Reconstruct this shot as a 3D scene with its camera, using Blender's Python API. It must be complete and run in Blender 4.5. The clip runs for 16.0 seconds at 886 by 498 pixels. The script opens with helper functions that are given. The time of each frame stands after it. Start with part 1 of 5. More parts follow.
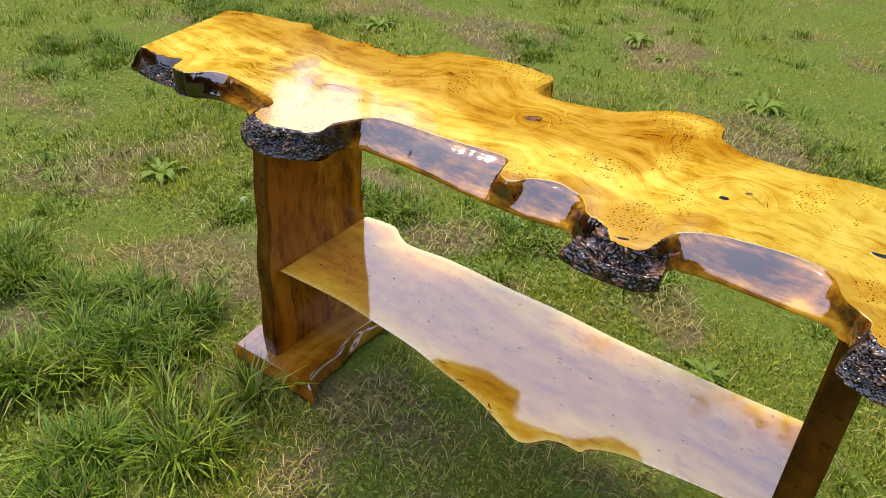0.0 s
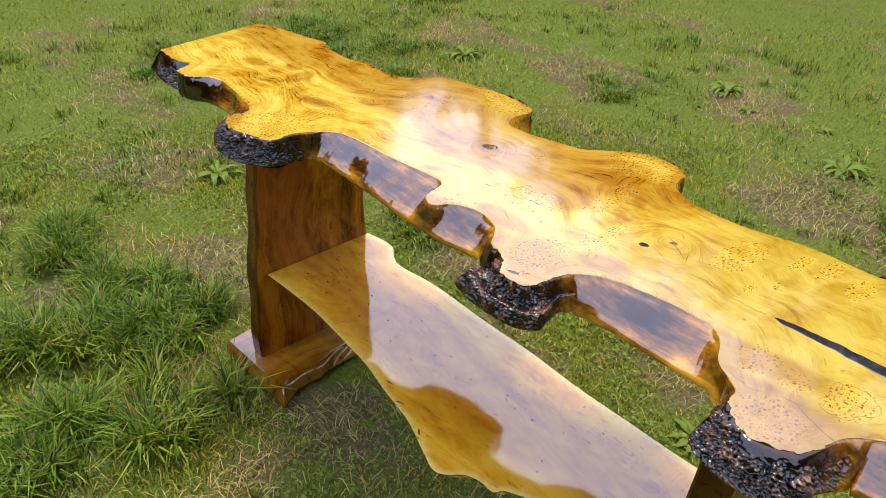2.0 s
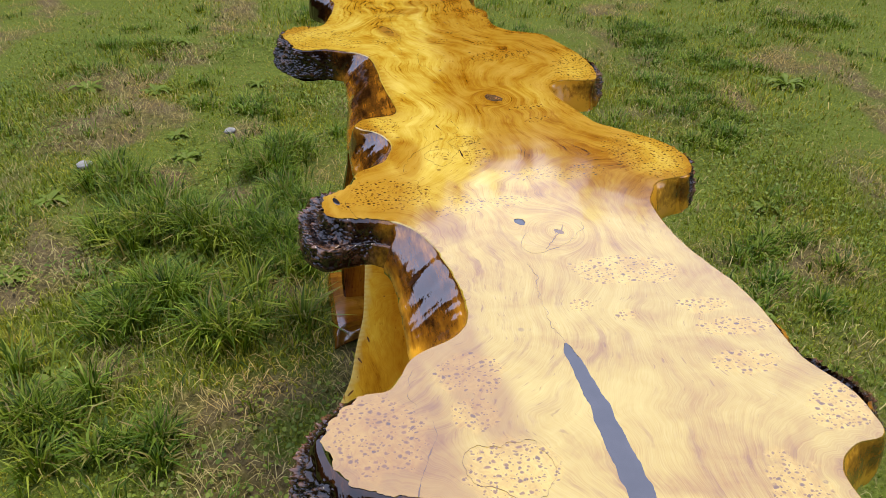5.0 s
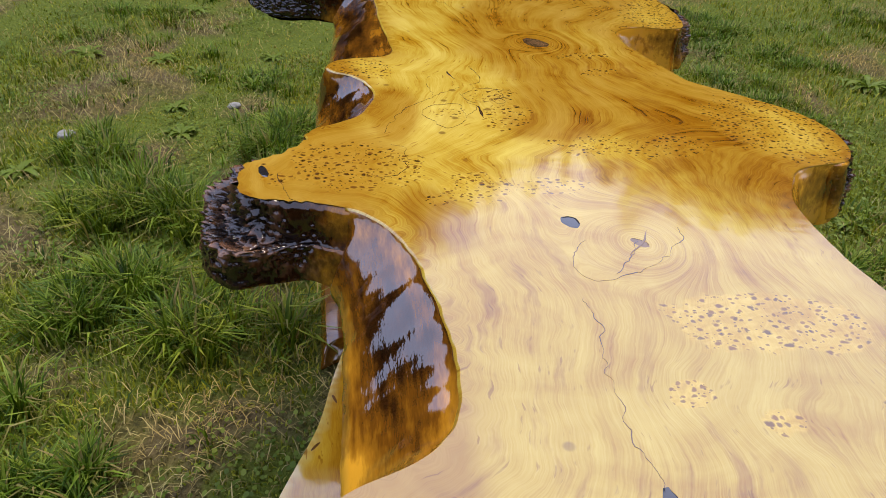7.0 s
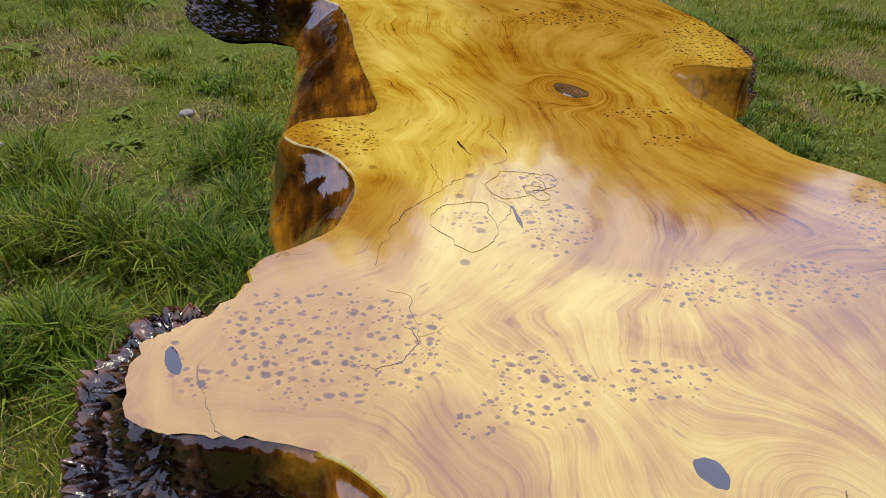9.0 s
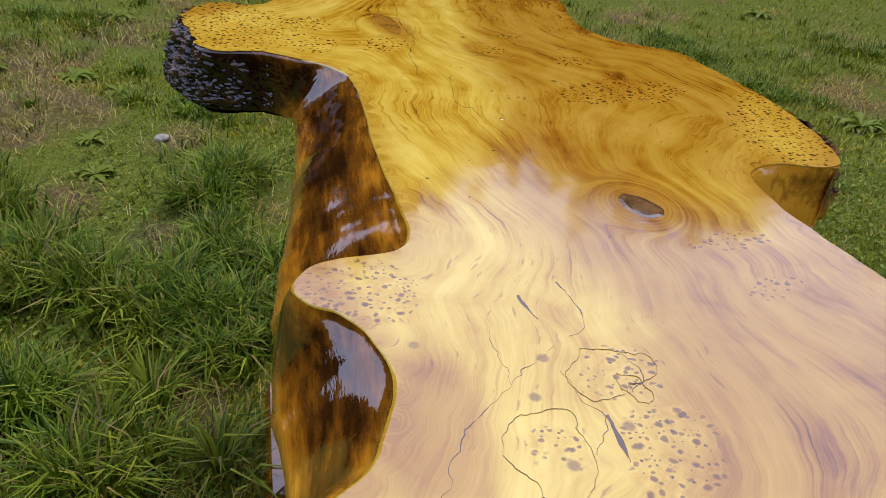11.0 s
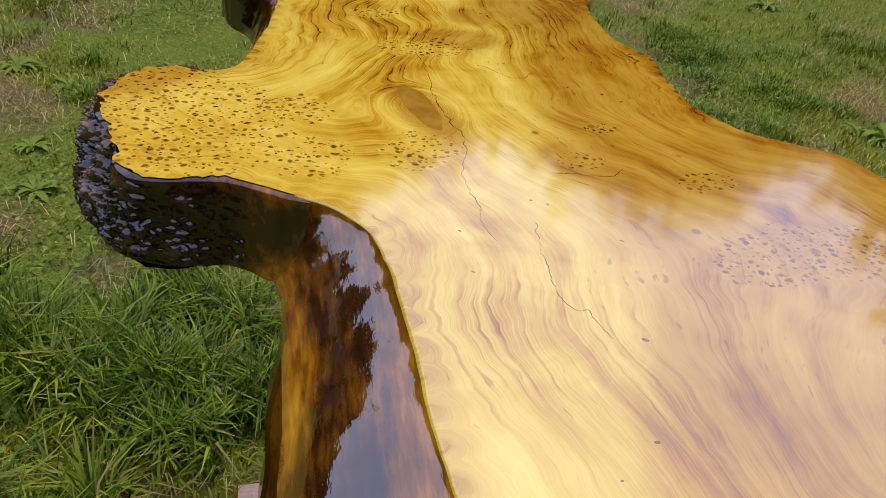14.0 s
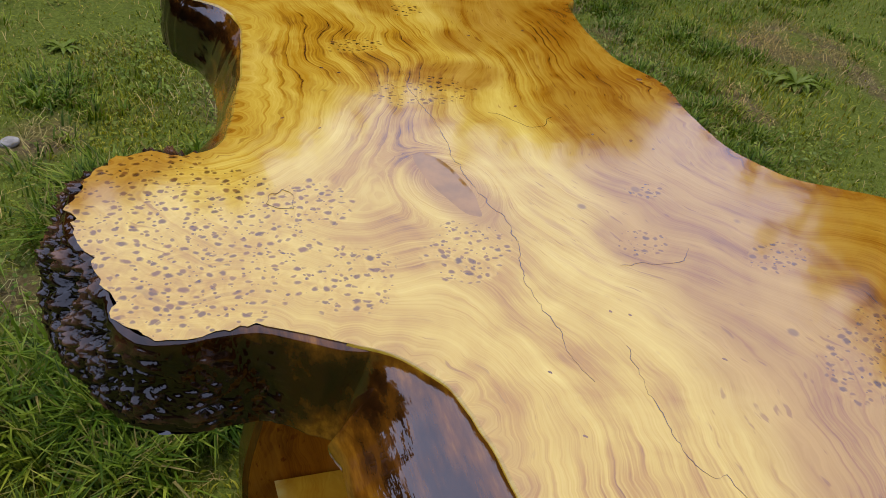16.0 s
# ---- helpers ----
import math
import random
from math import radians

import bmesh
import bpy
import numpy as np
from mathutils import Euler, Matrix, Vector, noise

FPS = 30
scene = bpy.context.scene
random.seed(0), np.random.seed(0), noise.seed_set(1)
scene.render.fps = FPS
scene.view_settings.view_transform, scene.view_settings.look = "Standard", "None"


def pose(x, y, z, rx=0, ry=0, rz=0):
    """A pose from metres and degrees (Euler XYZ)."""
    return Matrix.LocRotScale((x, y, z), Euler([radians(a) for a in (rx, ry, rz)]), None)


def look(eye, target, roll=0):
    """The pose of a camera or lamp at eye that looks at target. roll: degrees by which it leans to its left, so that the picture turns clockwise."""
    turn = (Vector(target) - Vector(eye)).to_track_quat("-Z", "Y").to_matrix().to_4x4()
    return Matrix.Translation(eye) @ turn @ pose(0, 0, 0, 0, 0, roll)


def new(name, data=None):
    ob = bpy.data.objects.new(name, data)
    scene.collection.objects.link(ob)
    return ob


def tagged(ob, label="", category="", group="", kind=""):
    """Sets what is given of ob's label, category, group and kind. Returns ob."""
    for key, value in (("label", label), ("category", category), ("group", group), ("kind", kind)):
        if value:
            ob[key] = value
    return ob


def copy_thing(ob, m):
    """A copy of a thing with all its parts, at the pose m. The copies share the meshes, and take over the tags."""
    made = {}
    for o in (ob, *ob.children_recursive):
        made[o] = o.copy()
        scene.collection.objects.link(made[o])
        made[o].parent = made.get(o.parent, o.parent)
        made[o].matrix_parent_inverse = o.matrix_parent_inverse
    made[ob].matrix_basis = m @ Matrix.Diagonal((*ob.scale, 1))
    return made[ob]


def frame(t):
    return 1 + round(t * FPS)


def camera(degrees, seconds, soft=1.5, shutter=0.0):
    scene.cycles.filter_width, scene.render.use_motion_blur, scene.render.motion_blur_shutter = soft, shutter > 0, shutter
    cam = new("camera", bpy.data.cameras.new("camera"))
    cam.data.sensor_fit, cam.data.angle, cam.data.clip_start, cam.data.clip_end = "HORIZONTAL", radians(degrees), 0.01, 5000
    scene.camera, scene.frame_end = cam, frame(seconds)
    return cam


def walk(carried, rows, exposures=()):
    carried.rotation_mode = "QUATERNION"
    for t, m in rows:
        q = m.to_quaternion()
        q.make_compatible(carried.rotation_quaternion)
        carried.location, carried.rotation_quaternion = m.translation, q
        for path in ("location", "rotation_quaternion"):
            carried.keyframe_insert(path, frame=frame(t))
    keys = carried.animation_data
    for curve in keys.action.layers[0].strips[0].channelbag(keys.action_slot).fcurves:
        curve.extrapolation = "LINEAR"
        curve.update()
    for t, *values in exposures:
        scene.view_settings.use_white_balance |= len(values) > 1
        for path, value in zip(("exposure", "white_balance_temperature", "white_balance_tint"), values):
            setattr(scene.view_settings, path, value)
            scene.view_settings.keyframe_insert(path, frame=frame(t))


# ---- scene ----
cam = camera(59.5, 16.0, soft=0.8)
PATH = [
    (0, (0.009, 0.069, 1.439), (-0.967, 1.379, 0.285), 1.3),
    (0.5, (0.049, 0.099, 1.44), (-1.008, 1.36, 0.303), -0.5),
    (1, (0.052, 0.144, 1.429), (-1.011, 1.428, 0.324), 0.6),
    (1.5, (0.168, 0.219, 1.417), (-0.991, 1.413, 0.306), 2.0),
    (2, (0.263, 0.295, 1.428), (-0.978, 1.422, 0.336), 1.8),
    (2.5, (0.344, 0.384, 1.431), (-1.006, 1.419, 0.379), 0.7),
    (3, (0.369, 0.436, 1.419), (-1.012, 1.409, 0.347), 0.9),
    (3.5, (0.394, 0.577, 1.418), (-1.025, 1.491, 0.345), 1.4),
    (4, (0.442, 0.716, 1.372), (-1.081, 1.408, 0.275), 0.2),
    (4.5, (0.469, 0.871, 1.313), (-1.134, 1.393, 0.238), 1.0),
    (5, (0.482, 0.973, 1.242), (-1.194, 1.255, 0.187), 1.3),
    (5.2, (0.456, 1.002, 1.197), (-1.242, 1.208, 0.16), 0.9),
    (7.3, (0.14, 1.055, 1.048), (-1.544, 1.268, -0.011), 3.5),
    (7.5, (0.125, 1.058, 1.046), (-1.558, 1.288, -0.011), 3.6),
    (8, (0.049, 1.065, 1.046), (-1.627, 1.318, -0.017), 3.9),
    (8.5, (-0.023, 1.057, 1.034), (-1.694, 1.32, -0.033), 4.3),
    (9, (-0.084, 1.046, 1.021), (-1.745, 1.337, -0.054), 4.7),
    (9.5, (-0.128, 1.045, 1.024), (-1.79, 1.358, -0.043), 4.7),
    (10, (-0.194, 1.028, 1.032), (-1.854, 1.382, -0.026), 5.6),
    (10.2, (-0.208, 1.023, 1.037), (-1.869, 1.38, -0.02), 5.6),
    (12.3, (-0.363, 1.023, 1.017), (-2.018, 1.371, -0.05), 8.6),
    (12.5, (-0.399, 1.024, 1.015), (-2.05, 1.373, -0.058), 8.5),
    (13, (-0.447, 1.024, 1.008), (-2.088, 1.38, -0.079), 8.2),
    (13.5, (-0.499, 1.022, 1.005), (-2.121, 1.42, -0.094), 8.8),
    (14, (-0.553, 1.012, 1.017), (-2.16, 1.434, -0.097), 9.1),
    (14.5, (-0.6, 1.005, 1.031), (-2.187, 1.439, -0.106), 10.0),
    (15, (-0.622, 0.996, 1.039), (-2.18, 1.459, -0.126), 10.3),
    (15.5, (-0.65, 0.981, 1.044), (-2.179, 1.481, -0.144), 11.0),
    (16, (-0.679, 0.954, 1.042), (-2.144, 1.602, -0.156), 10.3),
]
EXPOSURES = [(0, 0.86, 6500, 5), (1.5, 0.76, 6500, 6), (3, 0.66, 6500, 6), (3.5, 0.42, 6500, 7), (4, 0.43, 6500, 7), (5, 0.42, 6500, 8), (7.5, 0.14, 6500, 10),
             (10, 0.05, 6500, 10), (13, 0.10, 6500, 10), (14, 0.14, 6500, 10), (14.5, 0.14, 6500, 10), (15, -0.05, 6500, 10), (16, -0.14, 6500, 10)]
walk(cam, [(t, look(eye, target, roll)) for t, eye, target, roll in PATH], EXPOSURES)

# ---- world, sun and exposure ----
SUN_AZIMUTH, SUN_HEIGHT = 150.0, 68.0
world = bpy.data.worlds.new("hazy_sky")
scene.world = world
world.use_nodes = True
wt = world.node_tree
sky = wt.nodes.new("ShaderNodeTexSky")
sky.sky_type, sky.sun_disc = "NISHITA", False
sky.sun_elevation, sky.sun_rotation = radians(SUN_HEIGHT), radians(90 - SUN_AZIMUTH)
sky.air_density, sky.dust_density, sky.ozone_density = 1.0, 1.0, 2.0
haze = wt.nodes.new("ShaderNodeMix")
haze.data_type = "RGBA"
haze.inputs[7].default_value = (11.9, 12.9, 18.8, 1)
# thin cloud, brightest high up
where, parts_of, thick = wt.nodes.new("ShaderNodeTexCoord"), wt.nodes.new("ShaderNodeSeparateXYZ"), wt.nodes.new("ShaderNodeMapRange")
thick.interpolation_type = "SMOOTHSTEP"
for pin, value in ((1, 0.0), (2, 0.9), (3, 0.59), (4, 0.53)):
    thick.inputs[pin].default_value = value
wt.links.new(where.outputs["Generated"], parts_of.inputs[0])
wt.links.new(parts_of.outputs[2], thick.inputs[0])
wt.links.new(thick.outputs[0], haze.inputs["Factor"])
wt.links.new(sky.outputs[0], haze.inputs[6])
wt.links.new(haze.outputs[2], wt.nodes["Background"].inputs[0])
wt.nodes["Background"].inputs[1].default_value = 0.15

sun = new("sun", bpy.data.lights.new("sun", "SUN"))
sun.data.energy, sun.data.angle, sun.data.color = 1.95, radians(14), (1.0, 0.89, 0.66)
sa, sh = radians(SUN_AZIMUTH), radians(SUN_HEIGHT)
sun.matrix_world = look((math.cos(sa) * math.cos(sh) * 30, math.sin(sa) * math.cos(sh) * 30, math.sin(sh) * 30), (0, 0, 0))


# ---- materials ----
class Nodes:
    """A short way to write a node material."""

    def __init__(self, name):
        self.mat = bpy.data.materials.new(name)
        self.mat.use_nodes = True
        self.tree = self.mat.node_tree
        self.bsdf = self.tree.nodes["Principled BSDF"]

    def put(self, socket, value):
        if hasattr(value, "links"):
            self.tree.links.new(value, socket)
        else:
            socket.default_value = (*value, 1) if socket.type == "RGBA" and len(value) == 3 else value

    def node(self, kind, out=0, pins=(), **settings):
        n = self.tree.nodes.new("ShaderNode" + kind)
        for key, value in settings.items():
            setattr(n, key, value)
        for key, value in dict(pins).items():
            self.put(n.inputs[key], value)
        return n.outputs[out]

    def math(self, op, a, b=0.0, c=0.0):
        return self.node("Math", pins={0: a, 1: b, 2: c}, operation=op)

    def vec(self, op, a, b=(0, 0, 0)):
        return self.node("VectorMath", pins={0: a, 1: b}, operation=op)

    def place(self):
        return self.node("TexCoord", 3)

    def attr(self, name):
        return self.node("Attribute", "Fac", attribute_name=name)

    def noise(self, at, scale, detail=3.0, rough=0.55, dims="3D", distort=0.0):
        pins = {"Scale": scale, "Detail": detail, "Roughness": rough, "Distortion": distort}
        pins["W" if dims == "1D" else "Vector"] = at
        return self.node("TexNoise", 0, pins, noise_dimensions=dims)

    def span(self, v, a, b, lo=0.0, hi=1.0):
        return self.node("MapRange", 0, {0: v, 1: a, 2: b, 3: lo, 4: hi}, interpolation_type="SMOOTHSTEP")

    def mix(self, f, a, b, blend="MIX"):
        return self.node("Mix", 2, {0: f, 6: a, 7: b}, data_type="RGBA", blend_type=blend)

    def ramp(self, v, stops):
        n = self.tree.nodes.new("ShaderNodeValToRGB")
        while len(n.color_ramp.elements) < len(stops):
            n.color_ramp.elements.new(0.5)
        for e, (p, c) in zip(n.color_ramp.elements, stops):
            e.position, e.color = p, (*c, 1)
        self.tree.links.new(v, n.inputs[0])
        return n.outputs[0]

    def bump(self, height, strength, distance):
        return self.node("Bump", 0, {"Height": height, "Strength": strength, "Distance": distance})

    def done(self, colour, rough=0.5, normal=None, coat=0.0, coat_rough=0.05, coat_normal=None, coat_ior=1.55, specular=0.5):
        b = self.bsdf.inputs
        self.put(b["Base Color"], colour)
        self.put(b["Roughness"], rough)
        b["Specular IOR Level"].default_value = specular
        b["Coat Weight"].default_value, b["Coat Roughness"].default_value, b["Coat IOR"].default_value = coat, coat_rough, coat_ior
        if normal is not None:
            self.put(b["Normal"], normal)
        if coat_normal is not None:
            self.put(b["Coat Normal"], coat_normal)
        return self.mat


COAT = 1.95


def wood_material(name, pale, mid, brown, ring=34.0, amber=0.85, coat_rough=0.066, contrast=1.0, coat_ior=COAT):
    """Varnished wood whose rings follow the mesh's grain field."""
    m = Nodes(name)
    p, g = m.place(), m.attr("grain")
    soft, sway = m.noise(p, 30.0, 3.0), m.noise(p, 9.0, 2.0)
    g = m.math("MULTIPLY_ADD", m.math("SUBTRACT", soft, 0.5), 0.010, g)
    g = m.math("MULTIPLY_ADD", m.math("SUBTRACT", sway, 0.5), 0.035, g)
    rings = m.noise(m.math("MULTIPLY", g, ring), 1.0, 4.0, 0.62, "1D")
    lines = m.noise(m.math("MULTIPLY", g, ring * 7), 1.0, 2.0, 0.6, "1D")
    sep = m.node("SeparateXYZ", 0, {0: p})
    fibre_at = m.node("CombineXYZ", 0, {0: m.math("MULTIPLY", g, 900.0), 1: m.math("MULTIPLY", sep, 30.0), 2: 0.0})
    fibre = m.noise(fibre_at, 1.0, 2.0)
    cloud = m.noise(p, 5.0, 3.0, 0.6, distort=0.8)
    flow = m.noise(m.node("CombineXYZ", 0, {0: m.math("MULTIPLY", g, 26.0), 1: m.math("MULTIPLY", sep, 4.5), 2: 0.0}), 1.0, 3.0, 0.55)
    show = m.span(m.noise(p, 7.0, 3.0), 0.38, 0.62, 0.08, 1.0)
    tone = m.math("MULTIPLY_ADD", m.math("MULTIPLY", m.math("SUBTRACT", rings, 0.5), show), 0.95 * contrast, 0.52)
    tone = m.math("MULTIPLY_ADD", m.math("MULTIPLY", m.math("SUBTRACT", lines, 0.5), show), 0.36 * contrast, tone)
    tone = m.math("MULTIPLY_ADD", m.math("SUBTRACT", cloud, 0.5), 1.05, tone)
    tone = m.math("MULTIPLY_ADD", m.math("SUBTRACT", flow, 0.5), 1.0 * contrast, tone)
    fold = m.noise(m.math("MULTIPLY", g, 9.0), 1.0, 3.0, 0.6, "1D")
    tone = m.math("MULTIPLY_ADD", m.math("SUBTRACT", fold, 0.5), 0.9 * contrast, tone)
    tone = m.math("MULTIPLY_ADD", m.math("SUBTRACT", m.noise(m.vec("MULTIPLY", p, (11, 22, 10)), 1.0, 3.0, 0.6, distort=1.2), 0.5), 0.70, tone)
    tone = m.math("MULTIPLY_ADD", m.math("SUBTRACT", fibre, 0.5), 0.42, tone)
    colour = m.ramp(tone, [(0.11, brown), (0.42, mid), (0.69, pale), (0.96, tuple(min(1, c * 1.12 + 0.03) for c in pale))])
    warm = m.math("MULTIPLY", m.span(m.math("ADD", m.attr("amber"), m.math("MULTIPLY", m.math("SUBTRACT", cloud, 0.5), 0.9)), 0.15, 0.95), amber)
    colour = m.mix(warm, colour, m.mix(1.0, colour, (0.60, 0.37, 0.20), "MULTIPLY"))
    thin = m.span(m.noise(m.math("MULTIPLY", g, 190.0), 1.0, 1.0, 0.5, "1D"), 0.62, 0.72)
    colour = m.mix(m.math("MULTIPLY", m.math("MULTIPLY", thin, show), 0.42 * contrast), colour, m.mix(1.0, colour, (0.55, 0.38, 0.25), "MULTIPLY"))
    smudge = m.noise(m.vec("MULTIPLY", p, (16, 24, 16)), 1.0, 4.0, 0.6, distort=0.6)
    where = m.span(m.noise(p, 3.6, 2.0), 0.40, 0.62)
    colour = m.mix(m.math("MULTIPLY", m.math("MULTIPLY", m.span(smudge, 0.57, 0.74), where), 0.60), colour, m.mix(1.0, colour, (0.50, 0.28, 0.15), "MULTIPLY"))
    # pale sapwood along live edges
    colour = m.mix(m.math("MULTIPLY", m.attr("burl"), 0.85), colour, (0.64, 0.50, 0.14))
    pits = m.node("TexVoronoi", 0, {"Vector": p, "Scale": 24.0})
    spots = m.math("MULTIPLY", m.math("LESS_THAN", pits, 0.085), m.span(m.noise(p, 7.0), 0.46, 0.6))
    colour = m.mix(m.math("MULTIPLY", spots, 0.75), colour, (0.13, 0.05, 0.015))
    dash = m.noise(m.vec("MULTIPLY", p, (42, 150, 60)), 1.0, 2.0, 0.5)
    dashes = m.math("MULTIPLY", m.span(dash, 0.645, 0.70), m.span(m.noise(p, 6.0, 2.0), 0.45, 0.58))
    colour = m.mix(m.math("MULTIPLY", dashes, 0.75), colour, m.mix(1.0, colour, (0.42, 0.24, 0.15), "MULTIPLY"))
    wave = m.noise(p, 9.0, 2.0)
    fine = m.noise(p, 70.0, 2.0)
    over = m.bump(m.math("MULTIPLY_ADD", fine, 0.12, wave), 0.12, 0.004)
    return m.done(colour, 0.45, None, 1.0, coat_rough, over, coat_ior, 0.0)


def burl_material():
    """The top: growth lines that fold round burls and knots, pale burl islands full of dark eyes, amber heartwood, under a thick varnish."""
    m = Nodes("varnished_burl_wood")
    p, g0, amber, burl = m.place(), m.attr("grain"), m.attr("amber"), m.attr("burl")
    sep = m.node("SeparateXYZ", 0, {0: p})
    g = m.math("MULTIPLY_ADD", m.math("SUBTRACT", m.noise(p, 11.0, 2.0), 0.5), 0.030, g0)
    g = m.math("MULTIPLY_ADD", m.math("SUBTRACT", m.noise(p, 38.0, 2.0), 0.5), 0.0075, g)
    g = m.math("MULTIPLY_ADD", m.math("SUBTRACT", m.noise(p, 130.0, 2.0), 0.5), 0.0016, g)
    show = m.span(m.noise(p, 8.0, 3.0, 0.6), 0.42, 0.64, 0.06, 1.0)
    plain = m.span(sep, -0.42, -0.08, 1.0, 0.30)
    show = m.math("MULTIPLY", show, plain)
    # growth rings: broad bands, then dark late wood that starts sharply and fades, then hair-fine lines
    bands = m.noise(m.math("MULTIPLY", g, 30.0), 1.0, 4.0, 0.62, "1D")
    at = m.math("MULTIPLY_ADD", m.noise(m.math("MULTIPLY", g, 21.0), 1.0, 2.0, 0.5, "1D"), 3.2, m.math("MULTIPLY", g, 84.0))
    saw = m.math("FRACT", at)
    late = m.math("MULTIPLY", m.math("POWER", saw, 3.5), m.span(saw, 0.90, 1.0, 1.0, 0.0))
    lines = m.noise(m.math("MULTIPLY", g, 420.0), 1.0, 2.0, 0.6, "1D")
    fibre = m.noise(m.node("CombineXYZ", 0, {0: m.math("MULTIPLY", g, 800.0), 1: m.math("MULTIPLY", sep, 38.0), 2: 0.0}), 1.0, 2.0)
    flow = m.noise(m.node("CombineXYZ", 0, {0: m.math("MULTIPLY", g, 34.0), 1: m.math("MULTIPLY", sep, 6.0), 2: 0.0}), 1.0, 4.0, 0.6)
    cloud = m.noise(p, 6.0, 3.0, 0.6, distort=0.9)
    tone = m.math("MULTIPLY_ADD", m.math("MULTIPLY", m.math("SUBTRACT", bands, 0.5), plain), 0.60, 0.590)
    tone = m.math("MULTIPLY_ADD", m.math("SUBTRACT", cloud, 0.5), 1.0, tone)
    tone = m.math("MULTIPLY_ADD", m.math("MULTIPLY", m.math("SUBTRACT", flow, 0.5), plain), 0.95, tone)
    marble = m.noise(p, 13.0, 4.0, 0.55, distort=2.2)
    tone = m.math("MULTIPLY_ADD", m.math("SUBTRACT", marble, 0.5), 0.55, tone)
    tone = m.math("MULTIPLY_ADD", m.math("MULTIPLY", m.math("SUBTRACT", lines, 0.5), show), 0.34, tone)
    tone = m.math("MULTIPLY_ADD", m.math("SUBTRACT", fibre, 0.5), 0.46, tone)
    tone = m.math("MULTIPLY_ADD", m.math("MULTIPLY", late, show), -0.36, tone)
    colour = m.ramp(tone, [(0.10, (0.130, 0.042, 0.003)), (0.36, (0.400, 0.196, 0.008)), (0.60, (0.545, 0.354, 0.036)), (0.95, (0.690, 0.506, 0.092))])
    # darker, cooler colour towards the right end stands in for weaker sky reflection
    colour = m.mix(m.math("SUBTRACT", 1.0, plain), colour, m.mix(1.0, colour, (0.73, 0.76, 0.86), "MULTIPLY"))
    # smoky streaks along the grain
    smudge = m.noise(m.node("CombineXYZ", 0, {0: m.math("MULTIPLY", g, 55.0), 1: m.math("MULTIPLY", sep, 15.0), 2: 3.0}), 1.0, 4.0, 0.62)
    where = m.span(m.noise(p, 4.2, 2.0), 0.42, 0.62)
    colour = m.mix(m.math("MULTIPLY", m.math("MULTIPLY", m.span(smudge, 0.52, 0.70), where), 0.70), colour, m.mix(1.0, colour, (0.55, 0.33, 0.18), "MULTIPLY"))
    # burl islands with an uneven shore; eyes of many sizes, dark at the heart, with a pale ring of wood round each
    shore = m.math("MULTIPLY_ADD", m.math("SUBTRACT", m.noise(p, 55.0, 3.0, 0.6), 0.5), 1.15, burl)
    isle = m.span(shore, 0.34, 0.58)
    curl = m.noise(p, 85.0, 3.0, 0.6, distort=1.6)
    yellow = m.ramp(curl, [(0.30, (0.40, 0.205, 0.010)), (0.50, (0.55, 0.345, 0.030)), (0.70, (0.66, 0.455, 0.070))])
    colour = m.mix(m.math("MULTIPLY", isle, 0.48), colour, yellow)
    warm = m.span(m.math("ADD", amber, m.math("MULTIPLY_ADD", m.math("SUBTRACT", cloud, 0.5), 1.15, 0.06)), 0.15, 0.85)
    colour = m.mix(m.math("MULTIPLY", warm, 0.78), colour, m.mix(1.0, colour, (0.60, 0.41, 0.20), "MULTIPLY"))
    bent = m.vec("ADD", m.vec("MULTIPLY", m.node("TexNoise", 1, {"Vector": p, "Scale": 60.0, "Detail": 1.0}), (1.3, 1.3, 0.0)), m.vec("MULTIPLY", m.node("TexNoise", 1, {"Vector": p, "Scale": 330.0, "Detail": 1.0}), (0.36, 0.36, 0.0)))
    for across, along, share, least, grow, low in ((180.0, 156.0, 0.90, 0.19, 0.20, 0.40), (330.0, 290.0, 0.26, 0.16, 0.16, 0.46)):
        cell = m.tree.nodes.new("ShaderNodeTexVoronoi")
        cell.voronoi_dimensions = "2D"
        cell.inputs["Scale"].default_value = 1.0
        m.tree.links.new(m.vec("ADD", m.vec("MULTIPLY", p, (across, along, 0.0)), bent), cell.inputs["Vector"])
        keep, size = m.node("SeparateColor", 0, {0: cell.outputs["Color"]}), m.node("SeparateColor", 1, {0: cell.outputs["Color"]})
        far = m.math("DIVIDE", cell.outputs["Distance"], m.math("MULTIPLY_ADD", m.math("MULTIPLY", size, size), grow, least))
        on = m.math("MULTIPLY", m.span(shore, low, low + 0.10), m.math("LESS_THAN", keep, share))
        colour = m.mix(m.math("MULTIPLY", on, m.math("MULTIPLY", m.span(far, 1.0, 2.1, 0.30, 0.0), 1.0)), colour, m.mix(1.0, colour, (1.28, 1.36, 1.6), "MULTIPLY"))
        dot = m.math("MULTIPLY", on, m.span(far, 0.50, 1.22, 1.0, 0.0))
        colour = m.mix(m.math("MULTIPLY", dot, m.math("MULTIPLY_ADD", size, 0.22, 0.70)), colour, m.mix(keep, (0.066, 0.020, 0.0025), (0.180, 0.064, 0.007)))
    # pin knots and short pores
    pits = m.node("TexVoronoi", 0, {"Vector": p, "Scale": 24.0})
    spots = m.math("MULTIPLY", m.span(pits, 0.05, 0.095, 1.0, 0.0), m.span(m.noise(p, 7.0), 0.46, 0.6))
    colour = m.mix(m.math("MULTIPLY", spots, 0.7), colour, (0.13, 0.05, 0.010))
